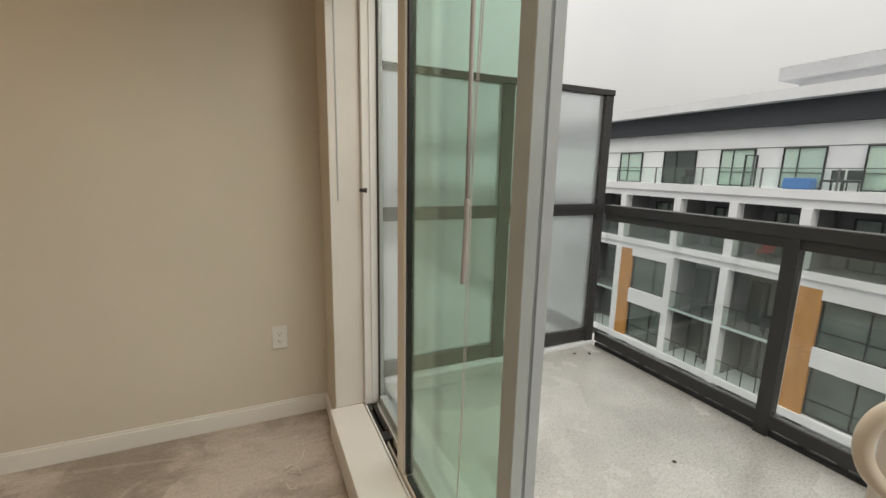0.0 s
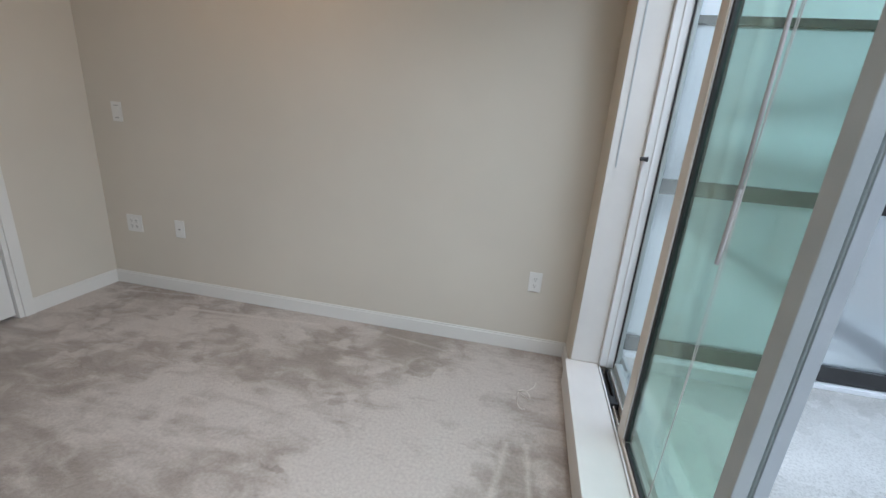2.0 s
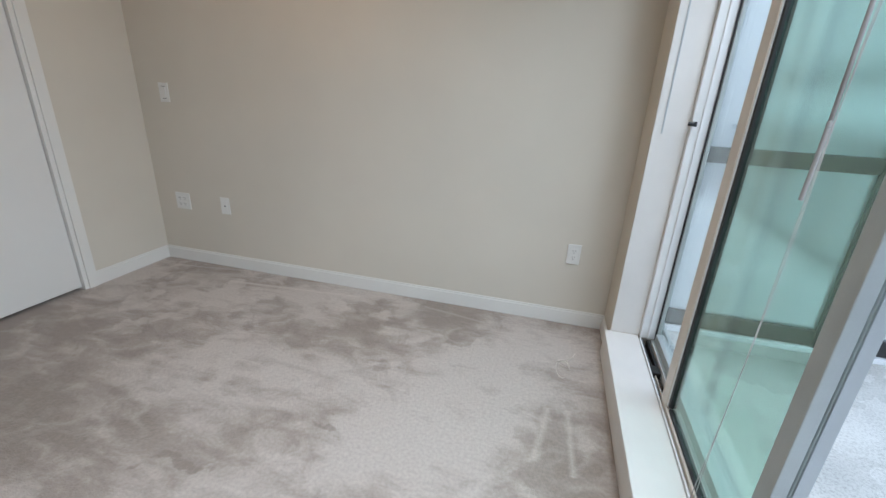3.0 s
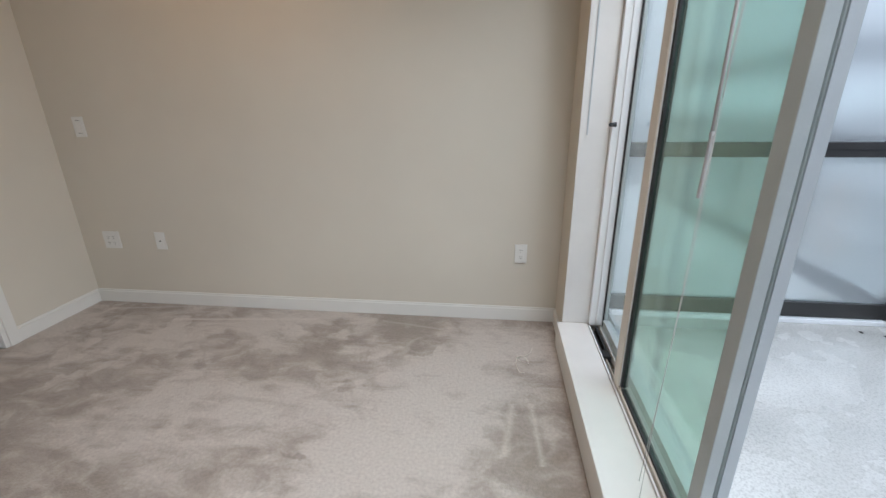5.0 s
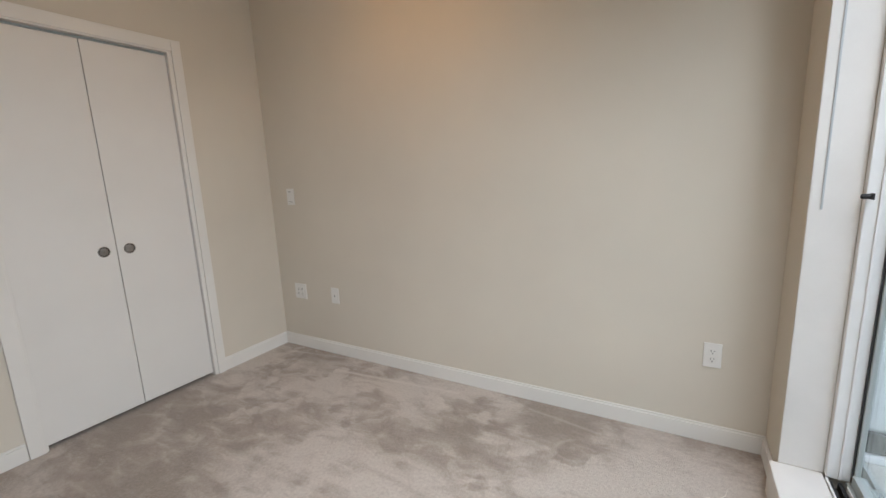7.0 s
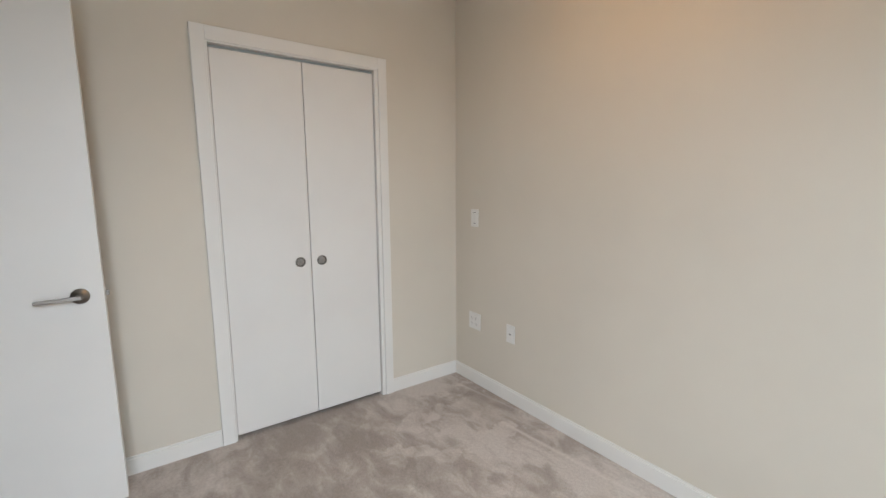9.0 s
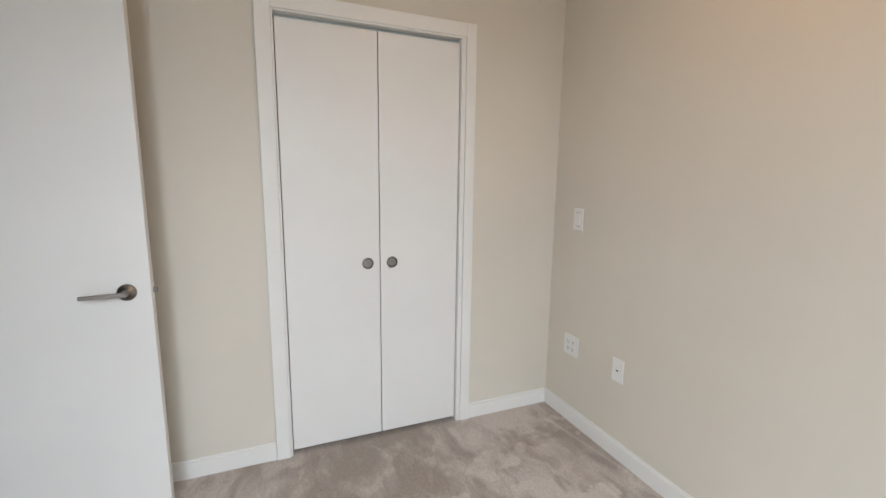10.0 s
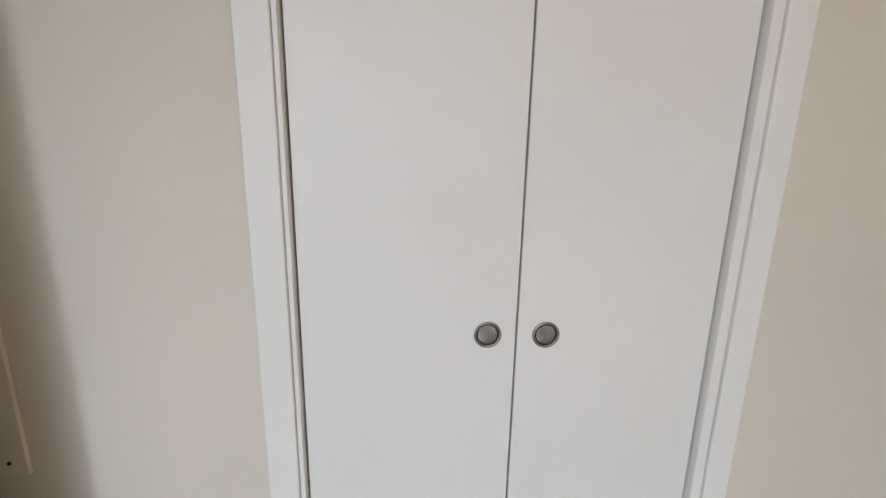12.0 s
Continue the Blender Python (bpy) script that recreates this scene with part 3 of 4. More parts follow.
def room_door():
    """The room's own door, swung open against the closet wall; local x runs from the hinge to the free edge."""
    d = thing("room_door", (0.135, -2.782, 0.0), "flat white painted room door standing open, with a lever handle", "door", turn=88.0 + 0.0)
    w = 0.832
    part("leaf", boxes((0.0, w, -0.0365, 0.0, 0.012, 2.070), bevel=0.0018), DOORPAINT, d)
    hx, hz = w - 0.076, 0.924
    for s, base in ((-1, -0.0365), (1, 0.0)):
        rose = lathe([(0.031, 0.0), (0.031, 0.006), (0.0295, 0.0085), (0.012, 0.0092), (0.0115, 0.030), (0.0110, 0.046), (0.006, 0.048)], 'y', 32)
        if s < 0:
            bmesh.ops.scale(rose, verts=rose.verts[:], vec=(1, -1, 1))
        bmesh.ops.translate(rose, verts=rose.verts[:], vec=(hx, base, hz))
        r = part("rosette", rose, SHADENICKEL, d, "round satin nickel rosette", smooth=True)
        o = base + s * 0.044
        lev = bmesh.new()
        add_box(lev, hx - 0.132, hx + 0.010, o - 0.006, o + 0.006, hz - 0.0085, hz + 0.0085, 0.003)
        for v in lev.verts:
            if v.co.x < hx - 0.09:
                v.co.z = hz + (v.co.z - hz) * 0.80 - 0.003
        part("lever", lev, SHADENICKEL, r, "satin nickel lever")
        pin = lathe([(0.0022, 0.0093), (0.0022, 0.0101), (0.0012, 0.0104)], 'y', 10)
        bmesh.ops.scale(pin, verts=pin.verts[:], vec=(1, s, 1))
        bmesh.ops.translate(pin, verts=pin.verts[:], vec=(hx + 0.002, base, hz - 0.017))
        part("privacy_pin", pin, SLOT, r)
    plate = part("latch_plate", boxes((w + 0.0002, w + 0.002, -0.030, -0.0065, hz - 0.028, hz + 0.028), bevel=0.0006), TRIM, d)
    part("latch_bolt", boxes((w + 0.002, w + 0.015, -0.025, -0.012, hz - 0.010, hz + 0.010), bevel=0.002), SHADENICKEL, plate)
    for z in (0.25, 1.03, 1.82):
        h = lathe([(0.006, z - 0.045), (0.0065, z - 0.043), (0.0065, z + 0.043), (0.006, z + 0.045)], 'z', 12)
        bmesh.ops.translate(h, verts=h.verts[:], vec=(-0.004, -0.040, 0))
        part("hinge", h, NICKEL, d)
    return d


room_door()


# ---- wall plates ----
def plate(name, x, z, w, h, label, category):
    t = thing(name, (x, 0.0, z), label, category)
    part("cover", boxes((-w / 2, w / 2, -0.0065, -0.0003, -h / 2, h / 2), bevel=0.0022), PLASTIC, t)
    return t


def receptacle(t, cx, cz, upright=True):
    """One socket face with two blades' slots and a ground hole."""
    bm = lathe([(0.0165, -0.0066), (0.0165, -0.0080), (0.0155, -0.0086)], 'y', 24)
    bmesh.ops.translate(bm, verts=bm.verts[:], vec=(cx, 0, cz))
    f = part("socket", bm, PLASTIC, t)
    for dx, dz, w, h in ((-0.0063, 0.003, 0.0024, 0.0085), (0.0063, 0.003, 0.0024, 0.0070), (0, -0.0085, 0.0046, 0.0046)):
        if not upright:
            dx, dz, w, h = dz, dx, h, w
        part("slot", boxes((cx + dx - w / 2, cx + dx + w / 2, -0.0092, -0.0085, cz + dz - h / 2, cz + dz + h / 2)), SLOT, f)


out_e = plate("wall_outlet", 2.835, 0.428, 0.070, 0.115, "white duplex wall outlet above the baseboard near the window", "outlet")
part("insert", boxes((-0.0168, 0.0168, -0.0078, -0.0066, -0.0335, 0.0335), bevel=0.0006), PLASTIC, out_e)
receptacle(out_e, 0, 0.0185)
receptacle(out_e, 0, -0.0185)
out_q = plate("wall_outlet", 0.216, 0.444, 0.117, 0.115, "square white wall outlet with four sockets near the corner", "outlet")
for dx in (-0.019, 0.019):
    receptacle(out_q, dx, 0.0195)
    receptacle(out_q, dx, -0.0195)
jack = plate("data_outlet", 0.562, 0.445, 0.070, 0.115, "white wall plate with one small dark jack", "outlet")
ins = part("insert", boxes((-0.017, 0.017, -0.0085, -0.0066, -0.033, 0.033), bevel=0.0008), PLASTIC, jack)
part("jack", boxes((-0.0065, 0.0065, -0.0092, -0.0086, -0.004, 0.003)), SLOT, ins)
sw = plate("light_switch", 0.212, 1.149, 0.072, 0.116, "white rocker light switch on the beige wall", "switch")
pad = part("rocker", boxes((-0.0165, 0.0165, -0.0098, -0.0066, -0.033, 0.033), bevel=0.0012), PLASTIC, sw)
for z in (0.036, -0.036):
    part("gap", boxes((-0.0150, 0.0150, -0.0072, -0.0066, z - 0.0012, z + 0.0012)), SLOT, sw)

panel = thing("breaker_panel", (0.0, -2.245, 0.945), "flush white painted breaker panel cover behind the door", "electrical panel")
cover = part("cover", boxes((0.0005, 0.010, -0.20, 0.20, -0.315, 0.315), bevel=0.002), WALL, panel)
for dy, dz in ((0.175, -0.065), (0.165, -0.285), (0.175, 0.24), (-0.175, -0.065), (-0.175, 0.24), (-0.175, -0.285)):
    s = lathe([(0.0045, 0.0102), (0.0042, 0.0122), (0.002, 0.0128)], 'x', 12)
    bmesh.ops.translate(s, verts=s.verts[:], vec=(0, dy, dz))
    part("screw", s, SLOT, cover)

# ---- ceiling lamp ----
lamp = thing("ceiling_lamp", (1.42, -0.80, CEILING), "round flush ceiling lamp giving warm light", "lamp")
part("base", lathe([(0.165, -0.0005), (0.165, -0.022), (0.155, -0.026)], 'z', 40), NICKEL, lamp, smooth=False)
GLOW, gn, gl_, gp = nodes_of("warm_opal_glow")
gp.inputs["Base Color"].default_value = (0.9, 0.85, 0.78, 1)
gp.inputs["Emission Color"].default_value = (1.0, 0.52, 0.17, 1)
gp.inputs["Emission Strength"].default_value = 26.0
part("shade", lathe([(0.150, -0.027), (0.146, -0.055), (0.120, -0.080), (0.070, -0.096), (0.010, -0.101)], 'z', 40), GLOW, lamp, "opal glass shade", smooth=True)

# ---- balcony window and sliding door ----
def fixed_window():
    w = thing("window_1", (0, 0, 0), "fixed pane of the balcony window in a white and grey frame", "window", kind="structure")
    fr = part("window_frame", boxes((3.190, 3.282, WY0 - 0.0005, WY0 - 0.030, WZ0 + 0.004, WZ1 - 0.0005), (3.190, 3.290, WY1 + 0.0005, WY1 + 0.055, WZ0 + 0.004, WZ1 - 0.0005),
                                    (3.190, 3.290, WY0 - 0.030, WY1 + 0.055, WZ1 - 0.06, WZ1 - 0.0005), bevel=0.0025), VINYL, w)
    part("jamb_rib", boxes((3.222, 3.230, WY0 - 0.0305, WY0 - 0.036, WZ0 + 0.006, WZ1 - 0.062), bevel=0.0015), VINYL, fr)
    part("sill_lip", boxes((3.1875, 3.1945, WY0 - 0.032, WY1 + 0.056, 0.06, WZ0 + 0.006), bevel=0.0015), VINYL, w)
    part("sill_track", boxes((3.195, 3.330, WY0 - 0.032, WY1 + 0.056, 0.04, WZ0 - 0.030)), GROOVE, w, "dirty dark sliding track")
    part("track_rail", boxes((3.2125, 3.2165, -0.56, WY1 + 0.056, WZ0 - 0.0298, WZ0 - 0.010), bevel=0.001), HANDLE, w, "grimy pale running rail")
    part("brush_seal", boxes((3.199, 3.206, -0.285, -0.545, WZ0 - 0.0298, WZ0 - 0.004), (3.222, 3.233, -0.285, -0.50, WZ0 - 0.0298, WZ0 - 0.002)), RUBBER, w, "black brush seal")
    part("stopper", boxes((3.198, 3.236, -0.505, -0.565, WZ0 - 0.0297, WZ0 + 0.001), bevel=0.004), RUBBER, w, "black rubber door stop")
    part("sill_rib", boxes((3.2385, 3.2432, WY0 - 0.064, WY1 + 0.056, WZ0 - 0.0298, WZ0 + 0.008), bevel=0.0015), VINYL, w)
    part("outer_sill", boxes((3.2435, 3.345, WY0 - 0.032, WY1 + 0.056, WZ0 - 0.0298, WZ0 + 0.004), bevel=0.002), GREYALU, w)
    part("stile", boxes((3.260, 3.276, WY0 - 0.0305, WY0 - 0.046, WZ0 + 0.005, WZ1 - 0.062), bevel=0.002), GREYALU, w)
    part("gasket", boxes((3.2545, 3.2598, WY0 - 0.0305, WY0 - 0.040, WZ0 + 0.009, WZ1 - 0.062)), RUBBER, w)
    ml = part("mullion", boxes((3.252, 3.278, -1.366, -1.446, WZ0 + 0.005, WZ1 - 0.062), bevel=0.0025), PALEALU, w)
    part("mullion_cap", boxes((3.2475, 3.2515, -1.402, -1.431, WZ0 + 0.009, WZ1 - 0.062),
                              (3.254, 3.280, -1.4465, -1.452, WZ0 + 0.009, WZ1 - 0.062), bevel=0.001), PALEALU, ml)
    part("rail", boxes((3.254, 3.290, WY0 - 0.0465, -1.3655, WZ0 + 0.005, WZ0 + 0.045), (3.254, 3.290, WY0 - 0.0465, -1.3655, WZ1 - 0.11, WZ1 - 0.062), bevel=0.002), GREYALU, w)
    pane = part("pane", boxes((3.268, 3.274, WY0 - 0.0465, -1.3655, WZ0 + 0.045, WZ1 - 0.11)), FIXED_PANE, w, "clear glass")
    pane.visible_shadow = False
    return w


fixed_window()


def glass_leaf(y0, wd, label, lead, trail, w_lead, w_trail, glass):
    """A full-height glazed leaf on the inner track; y0 is its edge nearest the room's corner."""
    d = thing("sliding_door", (3.216, y0, WZ0), label, "door")
    top = WZ1 - WZ0 - 0.066
    part("stile", boxes((-0.019, 0.011, -w_lead, 0.0, -0.010, top), bevel=0.002), lead, d)
    part("stile", boxes((-0.017, 0.011, -wd, -wd + w_trail, -0.010, top), bevel=0.002), trail, d)
    part("gasket", boxes((-0.012, 0.011, -w_lead - 0.021, -w_lead - 0.0005, 0.032, top - 0.045), bevel=0.001), RUBBER, d)
    part("bead", boxes((-0.016, -0.0122, -w_lead - 0.005, -w_lead - 0.0005, 0.032, top - 0.045)), VINYL, d)
    part("rail", boxes((-0.018, 0.011, -wd + w_trail, -w_lead - 0.0005, -0.010, 0.020), bevel=0.002), HANDLE, d)
    part("gasket", boxes((-0.012, 0.011, -wd + w_trail, -w_lead - 0.0215, 0.0205, 0.0315), bevel=0.001), RUBBER, d)
    part("rail", boxes((-0.017, 0.011, -wd + w_trail, -w_lead - 0.0005, top - 0.045, top), bevel=0.002), VINYL, d)
    pane = part("pane", boxes((-0.004, 0.003, -wd + w_trail, -w_lead - 0.0215, 0.032, top - 0.045)), glass, d)
    pane.visible_shadow = False
    return d


glass_leaf(-0.745, 0.733, "glazed sliding balcony door with greenish glass, pushed open over the fixed pane", HANDLE, GREYALU, 0.068, 0.052, SLIDE_PANE)
leaf2 = glass_leaf(-1.967, 0.590, "narrow glazed balcony door leaf with a cream bow handle", VINYL, VINYL, 0.068, 0.060, FIXED_PANE)
bulge = [math.sin(math.pi * i / 24) ** 0.6 for i in range(25)]
arc = [(-0.019 - 0.042 * k, -0.063 + 0.057 * k, 0.928 - 0.044 * math.cos(math.pi * i / 24)) for i, k in enumerate(bulge)]
bow = part("handle", sweep(arc, 0.0062, 14, 1.0), HANDLE, leaf2, "cream bow handle", smooth=True)
for z in (0.884, 0.972):
    part("handle_foot", boxes((-0.024, -0.0192, -0.0675, -0.048, z - 0.011, z + 0.011), bevel=0.002), HANDLE, bow)

latch = thing("door_latch", (3.196, -0.300, 1.157), "small black latch peg on the white door jamb", "latch")
part("peg", lathe([(0.0075, 0.0), (0.0085, -0.004), (0.0085, -0.020), (0.0060, -0.024)], 'x', 16), RUBBER, latch, smooth=True)
part("base", boxes((0.0001, 0.006, -0.012, 0.012, -0.010, 0.010), bevel=0.001), RUBBER, latch)

blind = thing("window_blind", (2.975, -1.45, 2.42), "raised white blind headrail with a hanging wand and cord", "blind")
part("headrail", boxes((-0.03, 0.05, -1.15, 1.18, 0.0, 0.06), bevel=0.004), VINYL, blind)
part("raised_slats", boxes(*[(-0.026, 0.024, -1.13, 1.16, -0.004 - 0.006 * i, -0.0005 - 0.006 * i) for i in range(9)]), VINYL, blind)
def hang(z0, z1, y, x=-0.028, sway=0.0, n=14):
    return [(x + sway * math.sin(3.0 * i / n), y + sway * math.sin(5.0 * i / n), z0 + (z1 - z0) * i / n) for i in range(n + 1)]
wand = part("wand", sweep(hang(0.0, -1.196, -0.285), 0.0023, 8), WAND, blind, "pale tilt wand", smooth=True)
part("wand_joint", sweep([(-0.028, -0.285, -1.1965), (-0.028, -0.285, -1.202)], 0.0030, 10), WAND, wand)
part("wand_grip", sweep([(-0.028, -0.285, -1.2025), (-0.028, -0.283, -1.25), (-0.028, -0.281, -1.282)], 0.0027, 8), WAND, wand)
part("cord", sweep([(-0.026 + 0.002 * math.sin(i * 0.7), -0.362 + 0.100 * (i / 24) ** 0.9, -1.80 * i / 24) for i in range(25)], 0.0006, 6), CORD, blind, "thin white pull cord")
loop = [(-0.024 + 0.003 * math.sin(i * 0.9), -0.358 + 0.108 * (i / 24) ** 0.9 + 0.006 * math.sin(i * 0.55), -2.06 * i / 24) for i in range(25)]
part("cord", sweep(loop, 0.0005, 6), CORD, blind, "thin white pull cord")
part("tassel", sweep([loop[-1], (loop[-1][0], loop[-1][1], loop[-1][2] - 0.012)], 0.0022, 8), WAND, blind, "small clear cord end")

guide = thing("blind_cleat", (3.09, WY0 - 0.003, 1.80), "thin pale vertical strip on the cream window reveal", "strip")
part("strip", boxes((-0.003, 0.003, -0.0035, -0.0002, -0.69, 0.5), bevel=0.0008), PALEALU, guide)

hook = thing("blind_hook", (3.085, WY0 - 0.003, 1.905), "small grey metal hook on the window reveal", "hook")
part("arm", sweep([(-0.012, 0.0, 0.012), (-0.012, -0.012, 0.010), (-0.006, -0.018, 0.0), (0.004, -0.020, -0.006), (0.012, -0.014, 0.002)], 0.003, 8), PALEALU, hook, smooth=True)
part("base", boxes((-0.020, -0.004, -0.003, 0.0, 0.002, 0.022), bevel=0.0008), PALEALU, hook)

grit = bmesh.new()
pick = random.Random(7)
for _ in range(170):
    gy, gx, gs = pick.uniform(-2.4, -0.58), pick.choice((pick.uniform(3.199, 3.211), pick.uniform(3.218, 3.236))), pick.uniform(0.001, 0.0042)
    add_box(grit, gx - gs * 0.6, gx + gs * 0.6, gy - gs * pick.uniform(0.6, 3.5), gy + gs, WZ0 - 0.0299, WZ0 - 0.0299 + gs * 1.6)
tagged(mesh_ob("track_dirt", grit, GRIT), "brown grit and fibres lying in the sliding track", "dirt", kind="stuff")

thread = thing("loose_thread", (2.838, -0.47, 0.0), "loose curl of pale thread lying on the carpet", "thread")
curl = [(0.034 * math.cos(0.42 * i) * (1 - 0.012 * i), 0.075 * math.sin(0.42 * i), 0.0022 + 0.001 * math.sin(1.7 * i)) for i in range(13)]
part("strand", sweep([(0.062, 0.155, 0.0022), (0.05, 0.11, 0.0030), (0.022, 0.075, 0.0026), (-0.03, 0.05, 0.0024), (-0.01, 0.03, 0.0030)] + curl, 0.0019, 6), HANDLE, thread, smooth=True)

# ---- balcony ----
YD = 0.222                                    # divider line
XR = 5.055                                    # railing line
structure("balcony_floor", boxes((3.286, 5.22, -4.2, 4.6, -0.25, -0.030)), CONCRETE, "wet speckled grey concrete balcony floor", "floor")
structure("wall_facade", boxes((3.2, 3.33, 0.12, 6.0, -13.0, 4.6), (3.2, 3.33, YS - 0.12, -6.0, -13.0, 4.6), (3.2, 3.33, YS - 0.12, 0.12, CEILING + 0.15, 4.6), (3.2, 3.33, YS - 0.12, 0.12, -13.0, -0.12)),
          FAR_WHITE, "white rendered outside wall beside the window", "wall")
structure("balcony_upstand", boxes((3.3455, 3.36, -2.75, 0.2, -0.0299, 0.10)), GREYALU, "grey metal upstand under the window", "trim")


def divider():
    d = thing("privacy_screen", (3.36, YD, -0.03), "dark-framed etched glass balcony privacy screen", "screen")
    part("post", boxes((0.0, 0.055, -0.03, 0.03, 0.0, 1.80), bevel=0.003), BRONZE, d)
    part("post", boxes((0.815, 0.895, -0.03, 0.03, 0.0, 1.80), bevel=0.003), BRONZE, d)
    part("post", boxes((1.625, 1.695, -0.03, 0.03, 0.0, 1.80), bevel=0.003), BRONZE, d)
    part("top_rail", boxes((-0.01, 1.70, -0.036, 0.036, 1.8005, 1.838), bevel=0.003), BRONZE, d)
    for a, b in ((0.0555, 0.8145), (0.8955, 1.6245)):
        part("mid_rail", boxes((a, b, -0.026, 0.026, 0.985, 1.065), bevel=0.003), BRONZE, d)
        part("bottom_rail", boxes((a, b, -0.026, 0.026, 0.035, 0.130), bevel=0.003), BRONZE, d)
        part("bead", boxes((a, b, -0.030, -0.0262, 1.022, 1.028)), RUBBER, d)
        part("pane", boxes((a, b, -0.005, 0.005, 0.1305, 0.9845)), FROST, d, "etched translucent glass")
        part("pane", boxes((a, b, -0.005, 0.005, 1.0655, 1.80)), FROST, d, "etched translucent glass")
    part("kerb", boxes((0.0, 1.69, -0.05, 0.05, 0.0004, 0.030), bevel=0.004), FAR_WHITE, d, "pale painted kerb")
    return d


divider()


def railing(y0, y1, posts):
    r = thing("balcony_railing", (XR, y0, -0.03), "dark metal and glass balcony railing", "railing")
    L = y1 - y0
    part("top_rail", boxes((-0.035, 0.035, L, -0.035, 1.000, 1.062), bevel=0.005), BRONZE, r)
    part("sub_rail", boxes((-0.018, 0.018, L, -0.035, 0.950, 0.999), bevel=0.003), BRONZE, r)
    part("bottom_rail", boxes((-0.022, 0.022, L, -0.035, 0.045, 0.115), bevel=0.003), BRONZE, r)
    part("foot_rail", boxes((-0.012, 0.012, L, -0.035, 0.0004, 0.028), bevel=0.002), RUBBER, r)
    stops = [0.0] + [p - y0 for p in posts] + [L]
    for p in stops[1:-1]:
        part("post", boxes((-0.03, 0.03, p - 0.032, p + 0.032, 0.0002, 1.000), bevel=0.003), BRONZE, r)
    for a, b in zip(stops, stops[1:]):
        lo, hi = max(a, b) - 0.034, min(a, b) + 0.034
        g = part("pane", boxes((-0.005, 0.005, lo, hi, 0.1155, 0.9495)), RAIL_PANE, r, "clear glass panel")
        g.visible_shadow = False
        for k in range(1, 8):
            y = lo + (hi - lo) * k / 8
            part("spacer", boxes((-0.010, 0.010, y - 0.018, y + 0.018, 0.0282, 0.0448)), BRONZE, r)
    return r


railing(YD - 0.033, -4.15, [-1.005, -2.22, -3.43])
railing(4.55, YD + 0.033, [3.4, 2.2, 1.2])
pebble = thing("dead_leaf", (4.43, -0.99, -0.0295), "small dark curled dead leaf on the wet balcony", "leaf")
part("blade", boxes((-0.010, 0.009, -0.007, 0.008, 0.0, 0.005), bevel=0.0022), GROOVE, pebble)
for px, py in ((4.90, 0.05), (4.80, 0.09)):
    copy_thing(pebble, pose(px, py, -0.0295, 0, 0, 57 * px))

# ---- the place outside ----
structure("ground", boxes((-300, 3.2, -400, 400, -13.4, -13.0), (3.2, 400, -400, 400, -13.4, -13.0)), ASPHALT, "wet dark asphalt ground far below", "ground")

FX = 25.1                                     # face of the building opposite


def far_window(b, x, y0, y1, z0, z1, bars=(), hbars=(), back=None, depth=0.12, fw=0.07):
    """A window of the building opposite, let into its wall: frame, bars, pane and a backing sheet close behind it."""
    w = part("window", boxes((x, x + depth, y0, y0 + fw, z0, z1), (x, x + depth, y1 - fw, y1, z0, z1),
                             (x, x + depth, y0 + fw, y1 - fw, z0, z0 + fw), (x, x + depth, y0 + fw, y1 - fw, z1 - fw, z1)), FAR_FRAME, b, "dark-framed window")
    for y in bars:
        part("mullion", boxes((x + 0.01, x + 0.05, y - fw * 0.5, y + fw * 0.5, z0 + fw, z1 - fw)), FAR_FRAME, w)
    for z in hbars:
        part("transom", boxes((x + 0.015, x + 0.05, y0 + fw, y1 - fw, z - fw * 0.45, z + fw * 0.45)), FAR_FRAME, w)
    part("pane", boxes((x + 0.052, x + 0.062, y0 + fw, y1 - fw, z0 + fw, z1 - fw)), FAR_PANE, w)
    # backing sheet: pale blinds, and painted tones for unlit rooms and reflected sky
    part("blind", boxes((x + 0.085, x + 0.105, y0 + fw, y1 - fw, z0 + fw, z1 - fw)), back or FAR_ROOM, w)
    return w


def lathe_at(radius, at):
    bm = lathe([(radius, 0.0), (radius, 0.05), (radius * 0.7, 0.06)], 'z', 12)
    bmesh.ops.translate(bm, verts=bm.verts[:], vec=at)
    return bm


